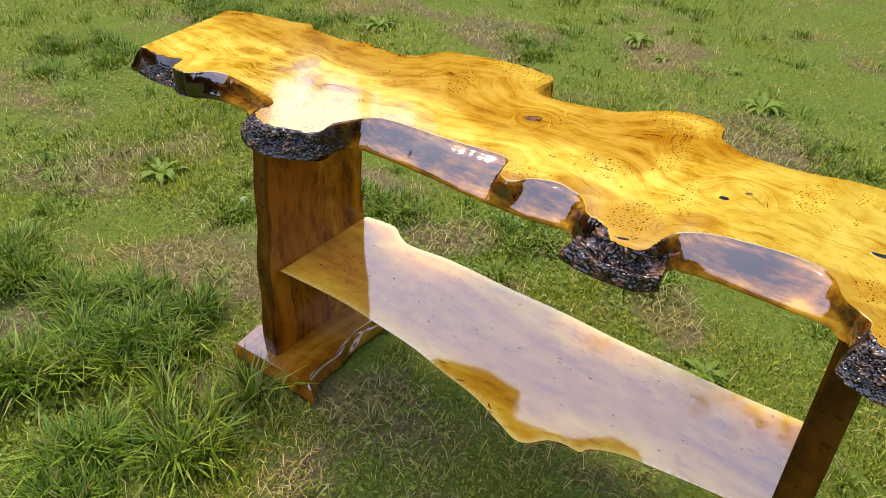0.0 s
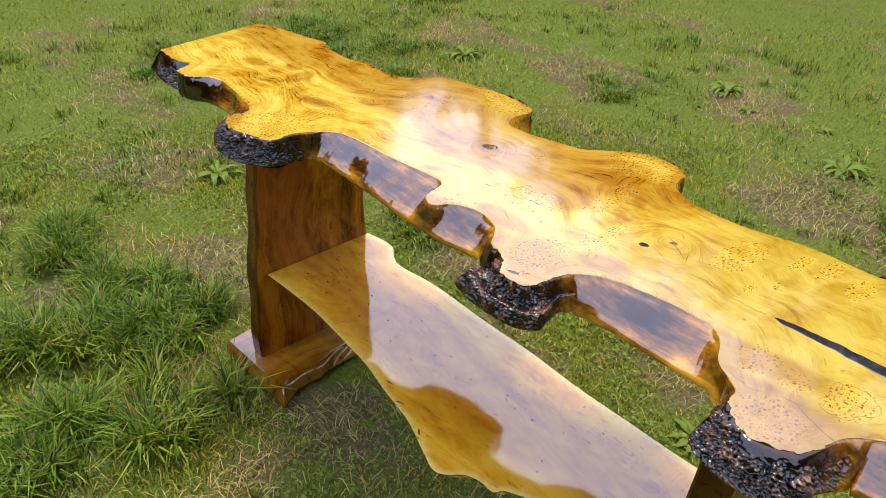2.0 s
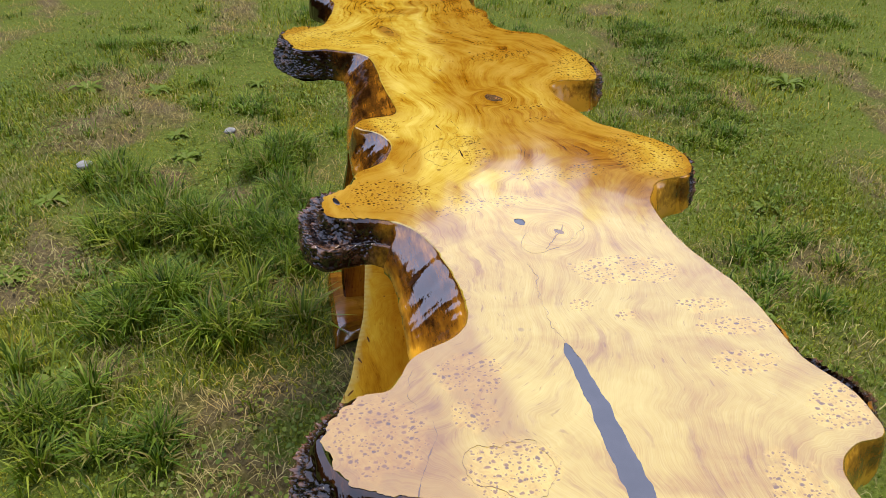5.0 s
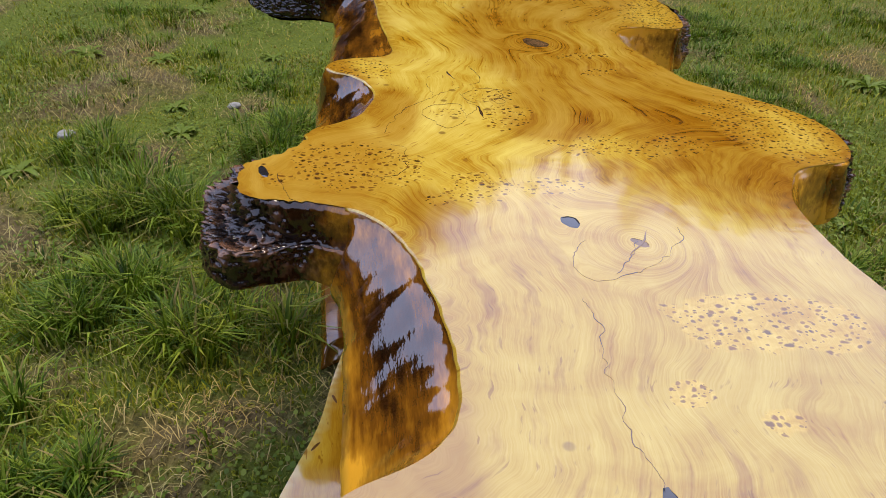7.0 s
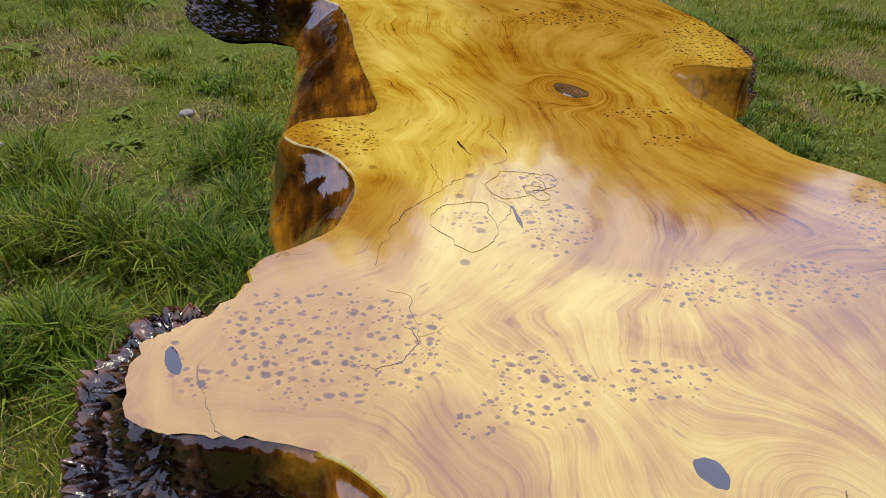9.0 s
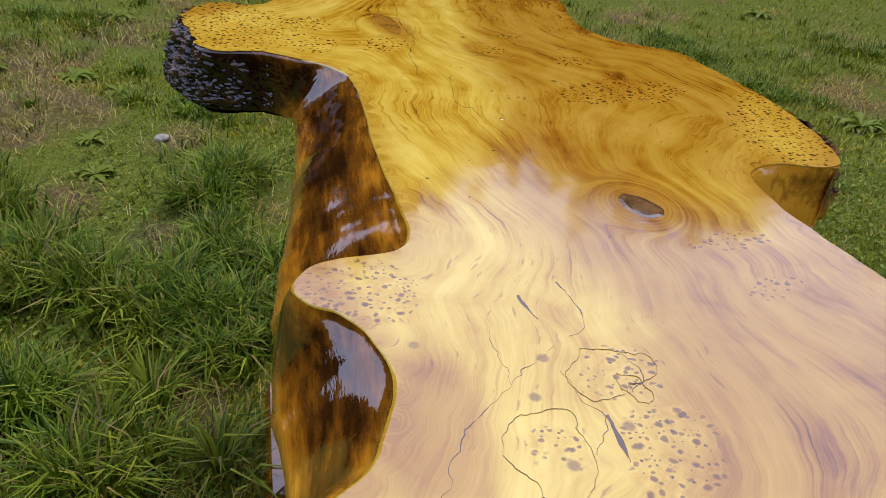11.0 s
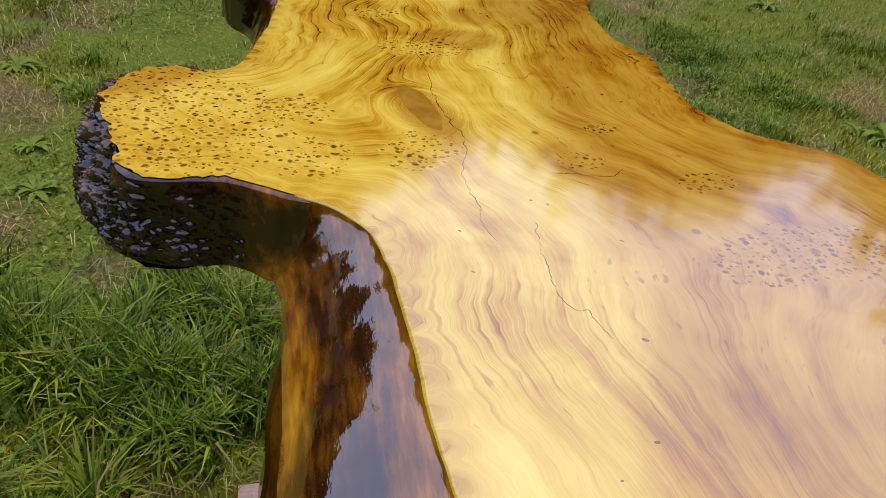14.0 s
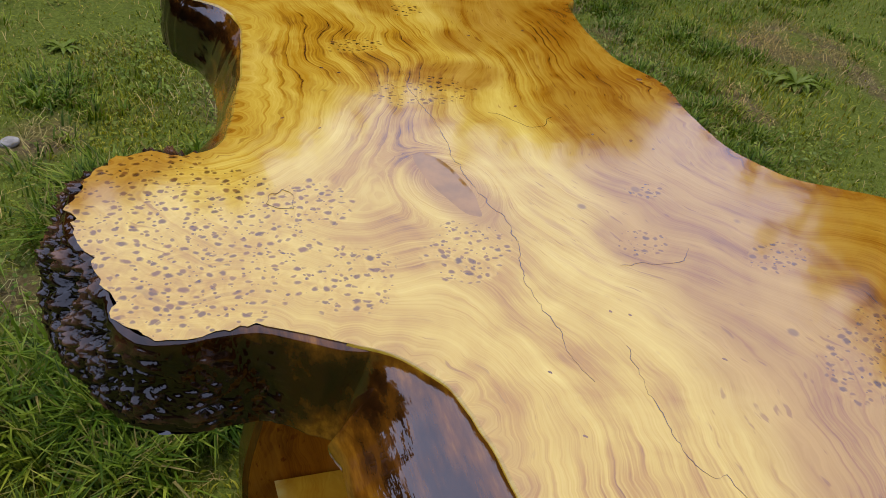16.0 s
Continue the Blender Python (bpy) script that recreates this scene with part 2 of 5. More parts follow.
    dash = m.noise(m.node("CombineXYZ", 0, {0: m.math("MULTIPLY", g, 240.0), 1: m.math("MULTIPLY", sep, 60.0), 2: 7.0}), 1.0, 2.0, 0.5)
    colour = m.mix(m.math("MULTIPLY", m.math("MULTIPLY", m.span(dash, 0.64, 0.72), m.span(m.noise(p, 6.0, 2.0), 0.42, 0.58)), 0.6), colour, m.mix(1.0, colour, (0.42, 0.24, 0.13), "MULTIPLY"))
    over = m.bump(m.math("MULTIPLY_ADD", m.noise(p, 70.0, 2.0), 0.12, m.noise(p, 9.0, 2.0)), 0.12, 0.004)
    return m.done(colour, 0.45, None, 1.0, 0.085, over, COAT, 0.0)


def bay_colour(m, p, u):
    """Dark heart streaked with amber, lighter towards the lower lip and at the very rim."""
    streak = m.noise(m.vec("MULTIPLY", p, (26, 170, 120)), 1.0, 4.0, 0.66)
    blot = m.noise(p, 16.0, 3.0, 0.6)
    t = m.math("MULTIPLY_ADD", m.math("SUBTRACT", streak, 0.5), 0.9, m.math("MULTIPLY_ADD", m.math("SUBTRACT", blot, 0.5), 1.0, 0.37))
    t = m.math("ADD", t, m.math("MULTIPLY", m.math("MULTIPLY", m.span(u, 0.45, 1.0), m.span(m.attr("amber"), -0.6, 0.1)), 0.36))
    t = m.math("ADD", t, m.math("MULTIPLY", m.attr("amber"), 0.56))
    t = m.math("ADD", t, m.math("MULTIPLY", m.span(u, 0.0, 0.22, 1.0, 0.0), 0.22))
    return m.ramp(t, [(0.0, (0.006, 0.002, 0.001)), (0.30, (0.034, 0.011, 0.002)), (0.56, (0.150, 0.052, 0.004)), (0.84, (0.40, 0.165, 0.010)), (1.0, (0.70, 0.32, 0.02))])


def bay_material():
    """The dark, flowing natural edge under its thick varnish."""
    m = Nodes("dark_live_edge")
    p = m.place()
    rip = m.math("ADD", m.math("MULTIPLY", m.noise(m.vec("MULTIPLY", p, (22, 110, 90)), 1.0, 3.0), 0.22), m.noise(p, 20.0, 2.0))
    return m.done(bay_colour(m, p, m.attr("fall")), 0.4, m.bump(rip, 0.5, 0.004), 1.0, 0.03, m.bump(m.math("MULTIPLY_ADD", m.noise(m.vec("MULTIPLY", p, (60, 190, 150)), 1.0, 3.0), 0.12, m.noise(p, 17.0, 2.0)), 0.34, 0.006), 1.88, 0.0)


def bark_material(name, tint=1.0):
    """Crumpled bark under varnish; it runs out into the smooth dark edge."""
    m = Nodes(name)
    p = m.place()
    # creases near black, crests paler: crevice shade and gloss put into the colour
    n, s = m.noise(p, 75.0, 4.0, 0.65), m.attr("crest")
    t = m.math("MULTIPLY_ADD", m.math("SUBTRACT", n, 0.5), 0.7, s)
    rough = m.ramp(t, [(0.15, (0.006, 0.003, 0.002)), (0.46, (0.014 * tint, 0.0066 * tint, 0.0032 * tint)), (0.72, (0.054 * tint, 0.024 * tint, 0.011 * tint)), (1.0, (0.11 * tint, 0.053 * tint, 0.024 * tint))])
    smooth = bay_colour(m, p, m.attr("fall"))
    c = m.mix(m.attr("fade"), smooth, rough)
    b = m.bump(m.math("MULTIPLY", m.noise(p, 170.0, 4.0, 0.6), m.attr("fade")), 0.7, 0.005)
    rip = m.noise(m.vec("MULTIPLY", p, (40, 70, 50)), 1.0, 3.0)
    over = m.math("MULTIPLY_ADD", m.math("MULTIPLY", m.noise(p, 130.0, 4.0, 0.6), m.attr("fade")), 0.5, m.math("MULTIPLY", rip, 0.9))
    return m.done(c, 0.45, b, 1.0, 0.06, m.bump(over, 0.5, 0.004), 1.58, 0.0)


def plain_gloss(name, colour, rough=0.35, coat=1.0, speck=0.25):
    m = Nodes(name)
    p = m.place()
    n = m.noise(p, 45.0, 4.0, 0.6)
    c = m.mix(m.span(n, 0.35, 0.7), colour, tuple(min(1, v * (1 + speck * 3) + 0.004) for v in colour))
    return m.done(c, rough, None, coat, 0.04, m.bump(m.noise(p, 12.0, 2.0), 0.1, 0.004), COAT, 0.0)


def ground_material():
    m = Nodes("patchy_lawn_soil")
    p = m.place()
    grit = m.noise(p, 90.0, 5.0, 0.7)
    thatch = m.noise(m.vec("MULTIPLY", p, (60, 25, 40)), 1.0, 4.0, 0.65)
    other = m.noise(m.vec("MULTIPLY", p, (22, 70, 40)), 1.0, 4.0, 0.65)
    soil = m.ramp(grit, [(0.25, (0.045, 0.031, 0.011)), (0.55, (0.140, 0.104, 0.042)), (0.8, (0.270, 0.212, 0.098))])
    straw = m.ramp(m.math("MAXIMUM", thatch, other), [(0.40, (0.045, 0.040, 0.008)), (0.60, (0.150, 0.125, 0.030)), (0.8, (0.330, 0.270, 0.095))])
    moss = m.ramp(grit, [(0.2, (0.034, 0.048, 0.005)), (0.55, (0.118, 0.150, 0.014)), (0.85, (0.22, 0.235, 0.045))])
    c = m.mix(m.span(m.noise(p, 7.0, 4.0), 0.42, 0.60), soil, straw)
    open_soil = m.math("MULTIPLY_ADD", m.math("SUBTRACT", m.noise(p, 24.0, 4.0, 0.65), 0.5), 1.1, m.attr("bare"))
    c = m.mix(m.span(open_soil, 0.05, 0.75), moss, c)
    return m.done(c, 0.9, m.bump(m.math("ADD", grit, thatch), 0.7, 0.02), specular=0.2)


def blade_material(name, low, mid, high, dry=(0.30, 0.23, 0.075)):
    m = Nodes(name)
    r = m.node("NewGeometry", "Random Per Island")
    c = m.ramp(r, [(0.0, low), (0.5, mid), (1.0, high)])
    zone = m.noise(m.place(), 2.1, 3.0, 0.6)
    c = m.mix(m.math("MULTIPLY", m.span(zone, 0.42, 0.66), 0.5), c, m.mix(1.0, c, (1.50, 1.10, 0.80), "MULTIPLY"))
    c = m.mix(m.math("MULTIPLY", m.span(m.noise(m.place(), 5.5, 3.0, 0.6), 0.48, 0.66), 0.6), c, m.mix(1.0, c, (0.62, 0.80, 0.85), "MULTIPLY"))
    c = m.mix(m.attr("dry"), c, dry)
    m.done(c, 0.5, specular=0.20)
    thin = m.tree.nodes.new("ShaderNodeBsdfTranslucent")
    m.tree.links.new(m.mix(1.0, c, (1.0, 1.1, 0.55), "MULTIPLY"), thin.inputs[0])
    both = m.tree.nodes.new("ShaderNodeMixShader")
    both.inputs[0].default_value = 0.22
    out = m.tree.nodes["Material Output"]
    m.tree.links.new(m.bsdf.outputs[0], both.inputs[1])
    m.tree.links.new(thin.outputs[0], both.inputs[2])
    m.tree.links.new(both.outputs[0], out.inputs[0])
    return m.mat


def rough_material(name, dark, light, scale, bump=0.5):
    m = Nodes(name)
    p = m.place()
    n = m.noise(p, scale, 5.0, 0.65)
    return m.done(m.ramp(n, [(0.3, dark), (0.7, light)]), 0.85, m.bump(n, bump, 0.02), specular=0.2)


WOOD_TOP = burl_material()
WOOD_SHELF = wood_material("varnished_shelf_wood", (0.61, 0.345, 0.022), (0.50, 0.230, 0.010), (0.27, 0.094, 0.003), 30.0, 0.6, 0.06, 0.5)
WOOD_LEG = wood_material("varnished_leg_wood", (0.46, 0.200, 0.010), (0.27, 0.098, 0.005), (0.070, 0.020, 0.0016), 30.0, 0.8, 0.22, 0.85, 1.30)
WOOD_FOOT = wood_material("varnished_foot_wood", (0.33, 0.150, 0.010), (0.20, 0.074, 0.005), (0.060, 0.018, 0.0014), 30.0, 0.8, 0.08, 0.85, 1.95)
# darker copy of the leg wood: the near edge's shade put into the colour
SHADED_EDGE = wood_material("shaded_leg_edge", (0.14, 0.058, 0.005), (0.075, 0.027, 0.003), (0.025, 0.008, 0.001), 30.0, 0.8, 0.14, 0.8, 1.40)
BAY = bay_material()
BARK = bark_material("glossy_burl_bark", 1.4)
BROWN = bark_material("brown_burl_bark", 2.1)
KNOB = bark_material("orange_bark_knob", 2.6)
RESIN = plain_gloss("black_resin", (0.016, 0.014, 0.015))
CRACK = plain_gloss("dark_crack", (0.070, 0.030, 0.009), 0.35, 1.0)
KNOT = plain_gloss("dark_knot", (0.048, 0.019, 0.004), 0.35, 0.8, 0.7)
HEART = plain_gloss("knot_heart", (0.060, 0.030, 0.010), 0.35, 1.0, 0.7)
EYE = plain_gloss("knot_eye", (0.125, 0.066, 0.024))
PIN = plain_gloss("pin_knot", (0.120, 0.052, 0.014))
SCAR = plain_gloss("grown_over_scar", (0.230, 0.108, 0.010), 0.35, 1.0, 0.15)
SOIL = ground_material()
GRASS = blade_material("lawn_green", (0.082, 0.106, 0.006), (0.200, 0.232, 0.010), (0.350, 0.356, 0.034))
TUFT = blade_material("tuft_green", (0.024, 0.054, 0.003), (0.104, 0.176, 0.009), (0.260, 0.325, 0.036))
WEED = blade_material("weed_green", (0.062, 0.100, 0.007), (0.118, 0.168, 0.013), (0.195, 0.245, 0.030))
STRAW = blade_material("dry_straw", (0.20, 0.145, 0.045), (0.34, 0.270, 0.090), (0.50, 0.42, 0.17))
STONE = rough_material("pale_stone", (0.195, 0.182, 0.1625), (0.39, 0.3705, 0.338), 40.0)
TRUNK = rough_material("tree_bark", (0.05, 0.036, 0.026), (0.14, 0.11, 0.085), 9.0)
LEAVES = blade_material("tree_leaves", (0.012, 0.021, 0.003), (0.022, 0.035, 0.004), (0.036, 0.054, 0.007))


# ---- mesh helpers ----
def link(name, verts, faces, materials, parent=None, label="", slots=None, smooth=True, attrs=()):
    me = bpy.data.meshes.new(name)
    me.from_pydata([tuple(map(float, v)) for v in verts], [], [tuple(map(int, f)) for f in faces])
    for mt in materials if isinstance(materials, (list, tuple)) else (materials,):
        me.materials.append(mt)
    if slots is not None:
        me.polygons.foreach_set("material_index", np.asarray(slots, np.int32))
    me.polygons.foreach_set("use_smooth", np.full(len(me.polygons), smooth))
    for key, values in dict(attrs).items():
        me.attributes.new(key, "FLOAT", "POINT").data.foreach_set("value", np.asarray(values, np.float32))
    me.update()
    ob = new(name, me)
    if parent is not None:
        ob.parent = parent
    if label:
        ob["label"] = label
    return ob


def soup(name, verts, tris, material, parent=None, attrs=()):
    """Many small triangles at once, from arrays."""
    me = bpy.data.meshes.new(name)
    verts, tris = np.asarray(verts, np.float32).reshape(-1, 3), np.asarray(tris, np.int32).reshape(-1, 3)
    me.vertices.add(len(verts))
    me.vertices.foreach_set("co", verts.ravel())
    me.loops.add(tris.size)
    me.loops.foreach_set("vertex_index", tris.ravel())
    me.polygons.add(len(tris))
    me.polygons.foreach_set("loop_start", np.arange(0, tris.size, 3, dtype=np.int32))
    me.materials.append(material)
    for key, values in dict(attrs).items():
        me.attributes.new(key, "FLOAT", "POINT").data.foreach_set("value", np.asarray(values, np.float32))
    me.update(calc_edges=True)
    ob = new(name, me)
    if parent is not None:
        ob.parent = parent
    return ob


def spline(points, step):
    """A Catmull-Rom curve through rows of numbers, sampled about every step metres."""
    p = np.asarray(points, float)
    p = np.vstack([2 * p[0] - p[1], p, 2 * p[-1] - p[-2]])
    out = []
    for a, b, c, d in zip(p[:-3], p[1:-2], p[2:-1], p[3:]):
        n = max(2, int(math.ceil(np.linalg.norm(c[:2] - b[:2]) / step)))
        t = np.linspace(0, 1, n, endpoint=False)[:, None]
        out.append(0.5 * (2 * b + (c - a) * t + (2 * a - 5 * b + 4 * c - d) * t ** 2 + (3 * b - a - 3 * c + d) * t ** 3))
    return np.vstack(out + [p[-2][None]])


def waves(x, y, seed, scale, octaves=3):
    """A smooth made-up field of about -1 to 1, from a few turned sines."""
    r = np.random.RandomState(seed)
    total, amp = np.zeros_like(np.asarray(x, float)), 1.0
    for _ in range(octaves):
        for _ in range(4):
            a, ph, k = r.uniform(0, 2 * np.pi), r.uniform(0, 2 * np.pi), scale * r.uniform(0.7, 1.4)
            total = total + amp * 0.42 * np.sin(k * (x * np.cos(a) + y * np.sin(a)) + ph + 1.3 * np.sin(k * 0.6 * (y * np.cos(a) - x * np.sin(a)) + ph * 2))
        scale, amp = scale * 2.1, amp * 0.5
    return total


def inside(px, py, ring):
    """Which points lie inside a closed ring."""
    hit = np.zeros(px.shape, bool)
    for (x0, y0), (x1, y1) in zip(ring, np.roll(ring, -1, 0)):
        if y0 != y1:
            hit ^= ((y0 > py) != (y1 > py)) & (px < (x1 - x0) * (py - y0) / (y1 - y0) + x0)
    return hit


def slab_mesh(rows, z, thick, cell, field, name, materials, parent, label):
    """A live-edge board: a flat top inside the rim, rounded sides down to the flared lower rim, an underside.
    rows: x, y of the upper rim, x, y of the lower rim, amber tone of the side."""
    from mathutils.geometry import delaunay_2d_cdt
    top, low, tone = rows[:, :2], rows[:, 2:4], rows[:, 4]
    n = len(rows)
    x0, y0 = top.min(0)
    x1, y1 = top.max(0)
    gx, gy = np.meshgrid(np.arange(x0, x1, cell), np.arange(y0, y1, cell))
    gx, gy = gx.ravel() + (np.arange(gx.size) % 2) * cell * 0.2, gy.ravel()
    ok = inside(gx, gy, top)
    near_rim = np.zeros(gx.shape, bool)
    for a in range(0, n, 64):
        d2 = (gx[:, None] - top[None, a:a + 64, 0]) ** 2 + (gy[:, None] - top[None, a:a + 64, 1]) ** 2
        near_rim |= d2.min(1) < (cell * 0.55) ** 2
    ok &= ~near_rim
    pts = [Vector((float(a), float(b))) for a, b in np.vstack([top, np.c_[gx[ok], gy[ok]]])]
    v2, _, f2, *_ = delaunay_2d_cdt(pts, [(i, (i + 1) % n) for i in range(n)], [], 1, 1e-6)
    flat = np.array([(p.x, p.y) for p in v2])
    grain, burl, amber = field(flat[:, 0], flat[:, 1])
    verts = [np.c_[flat, np.full(len(flat), z)]]
    faces, slots = [tuple(reversed(f)) if (flat[f[1]] - flat[f[0]])[0] * (flat[f[2]] - flat[f[0]])[1] - (flat[f[1]] - flat[f[0]])[1] * (flat[f[2]] - flat[f[0]])[0] < 0 else tuple(f) for f in f2], []
    slots = [0] * len(faces)
    cols = [grain, burl, amber, np.zeros(len(flat))]
    # the side's rings, from a small rounded rim down to the lip
    out = low - top
    size = np.maximum(np.linalg.norm(out, axis=1), 1e-4)[:, None]
    unit = out / size
    steps = [(0.0, 0.0, 0.0), (0.0016, 0.0, 0.0012), (0.0024, 0.0, 0.004)] + [(0.0024, u, 0.004 + u * (thick - 0.014)) for u in (0.05, 0.12, 0.2, 0.3, 0.4, 0.5, 0.6, 0.7, 0.8, 0.9, 1.0)] + [(0.0010, 1.0, thick - 0.003), (-0.004, 1.0, thick)]
    base = len(flat)
    g0, _, _ = field(top[:, 0], top[:, 1])
    for k, (push, u, drop) in enumerate(steps):
        ring = top + out * u ** 0.72 + unit * push
        bow = 0.004 * math.sin(math.pi * u) * waves(ring[:, 0], ring[:, 1] + drop, 7, 30, 2)
        verts.append(np.c_[ring + unit * bow[:, None], np.full(n, z - drop)])
        cols = [np.concatenate([c, e]) for c, e in zip(cols, (g0 + drop * 0.3, np.zeros(n), tone, np.full(n, u)))]
        if k:
            a, b = base + (k - 1) * n, base + k * n
            faces += [(a + i, b + i, b + (i + 1) % n, a + (i + 1) % n) for i in range(n)]
            slots += [0 if k < 2 else 1] * n
    bottom = np.array([(p[0], p[1]) for p in verts[-1]])
    b2, _, f3, *_ = delaunay_2d_cdt([Vector((float(a), float(b))) for a, b in bottom], [(i, (i + 1) % n) for i in range(n)], [], 1, 1e-6)
    under = np.array([(p.x, p.y, z - thick) for p in b2])
    start = sum(len(v) for v in verts)
    verts.append(under)
    g1, _, _ = field(under[:, 0], under[:, 1])
    cols = [np.concatenate([c, e]) for c, e in zip(cols, (g1, np.zeros(len(under)), np.ones(len(under)), np.ones(len(under))))]
    for f in f3:
        f = tuple(f)
        c = np.cross(under[f[1]] - under[f[0]], under[f[2]] - under[f[0]])[2]
        faces.append(tuple(start + i for i in (f if c < 0 else reversed(f))))
        slots.append(1)
    ob = link(name, np.vstack(verts), faces, materials, parent, label, slots, True, {"grain": cols[0], "burl": cols[1], "amber": cols[2], "fall": cols[3]})
    return ob


def crust(name, rows, z, thick, parent, label, swell, seed, runs, band=(0.0, 0.0), groove=0.0, material=None, flakes=(140, 245)):
    """A crumpled bark shell along a stretch of the rim; runs: the shares of it over which the bark smooths out at either end, and the share left smooth; band: how far down it begins, at either end; groove: how far a hollow parts it from the rim; flakes: how many to a metre, along and down."""
    top, low = rows[:, :2], rows[:, 2:4]
    d = np.gradient(top, axis=0) + np.gradient(low, axis=0)
    out = np.c_[d[:, 1], -d[:, 0]]
    out /= np.maximum(np.linalg.norm(out, axis=1), 1e-6)[:, None]
    n, k = len(rows), 56
    s = np.linspace(0, 1, n)
    dive = np.clip(np.minimum(s, 1 - s) / 0.08, 0, 1) ** 0.7
    gone = runs[2] if len(runs) > 2 else 0.0
    ragged = 0.10 * waves(s * 3, s * 0, seed, 9, 2)
    verts, crest, fade = [], [], []
    for j in range(k):
        v = j / (k - 1)
        ring = top * (1 - v ** 0.8) + low * v ** 0.8
        zz = z - 0.0006 - (v + 0.24 * groove * math.sin(2 * math.pi * v)) * (thick - 0.004)
        rough = np.clip((s + ragged) / runs[0], 0, 1) * np.clip((1 - s - gone + ragged + 0.12 * (v - 0.5)) / runs[1], 0, 1)
        start = band[0] * (1 - s) + band[1] * s
        rough = rough * np.where(start > 0.02, np.clip((v - start + 0.8 * ragged) / 0.22 + 0.5, 0, 1), 1.0)
        rough = rough * rough * (3 - 2 * rough)
        lump = []
        for a, b in ring:
            w = noise.noise_vector((a * 55, b * 55, zz * 55 + seed)) * 0.009
            q = Vector(((a + w[0]) * flakes[0], (b + w[1]) * flakes[0], (zz + w[2]) * flakes[1] + seed))
            near, points = noise.voronoi(q)
            crease = min(1.0, (near[1] - near[0]) * 2.6)
            # each flake lifts towards its lower edge, over the one below
            lift = max(-0.6, min(0.6, points[0][2] - q[2]))
            fine = noise.fractal((a * 300, b * 300, zz * 420 + seed), 0.6, 2.1, 3)
            swollen = noise.noise((a * 60, b * 60, zz * 60 + 3 * seed))
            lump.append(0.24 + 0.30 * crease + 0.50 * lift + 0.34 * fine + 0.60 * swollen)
        lump = np.array(lump)
        broad = waves(ring[:, 0] + zz * 0.7, ring[:, 1] - zz * 0.9, seed, 45, 2)
        belly = math.sin(math.pi * min(1, v * 0.74 + 0.24)) ** 0.6
        push = dive * belly * (swell * 0.30 + swell * (0.22 + 0.25 * rough) * broad + 0.0125 * rough * (lump - 0.50)) - (0.003 if j in (0, k - 1) else 0.0) - 0.007 * (1 - dive)
        verts.append(np.c_[ring + out * push[:, None], zz + 0.004 * (lump - 0.55) * belly * rough * dive * (j > 0)])
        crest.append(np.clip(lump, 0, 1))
        fade.append(rough)
    faces = [(j * n + i, (j + 1) * n + i, (j + 1) * n + i + 1, j * n + i + 1) for j in range(k - 1) for i in range(n - 1)]
    return link(name, np.vstack(verts), faces, material or BARK, parent, label, None, True, {"crest": np.concatenate(crest), "fade": np.concatenate(fade), "fall": np.repeat(np.linspace(0, 1, k), n), "amber": np.tile(rows[:, 4], k)})


def inlay(name, path, widths, z, material, parent, label=""):
    """A flat sliver in the wood's face, along a path, with a width at each point; it bulges a hair's breadth out of the varnish."""
    rows = spline(np.c_[np.asarray(path, float), np.asarray(widths, float)], 0.002)
    p, w = rows[:, :2], np.abs(rows[:, 2])
    if material is CRACK:
        w = w * (0.05 + 0.62 * np.abs(waves(rows[:, 0], rows[:, 1], 13, 110, 2)).clip(0, 1))
        # fine lines wander
        p = p + (np.max(widths) < 0.0015) * np.c_[waves(p[:, 0], p[:, 1], 14, 120, 3), waves(p[:, 0], p[:, 1], 15, 120, 3)] * 0.0015 + (np.max(widths) < 0.0015) * np.c_[waves(p[:, 0], p[:, 1], 16, 520, 2), waves(p[:, 0], p[:, 1], 17, 520, 2)] * 0.0007
    wob = waves(p[:, 0], p[:, 1], 11, 160, 3) * 0.0010
    d = np.gradient(p, axis=0)
    side = np.c_[-d[:, 1], d[:, 0]]
    side /= np.maximum(np.linalg.norm(side, axis=1), 1e-6)[:, None]
    p = p + side * wob[:, None]
    n = len(p)
    rings = [np.c_[p + side * (w / 2)[:, None], np.full(n, z - 0.0001)], np.c_[p + side * (w / 2)[:, None] * 0.75, np.full(n, z + 0.00015)],
             np.c_[p - side * (w / 2)[:, None] * 0.75, np.full(n, z + 0.00015)], np.c_[p - side * (w / 2)[:, None], np.full(n, z - 0.0001)]]
    faces = [(j * n + i, (j + 1) * n + i, (j + 1) * n + i + 1, j * n + i + 1) for j in range(3) for i in range(n - 1)]
    return link(name, np.vstack(rings), faces, material, parent, label, None, False)


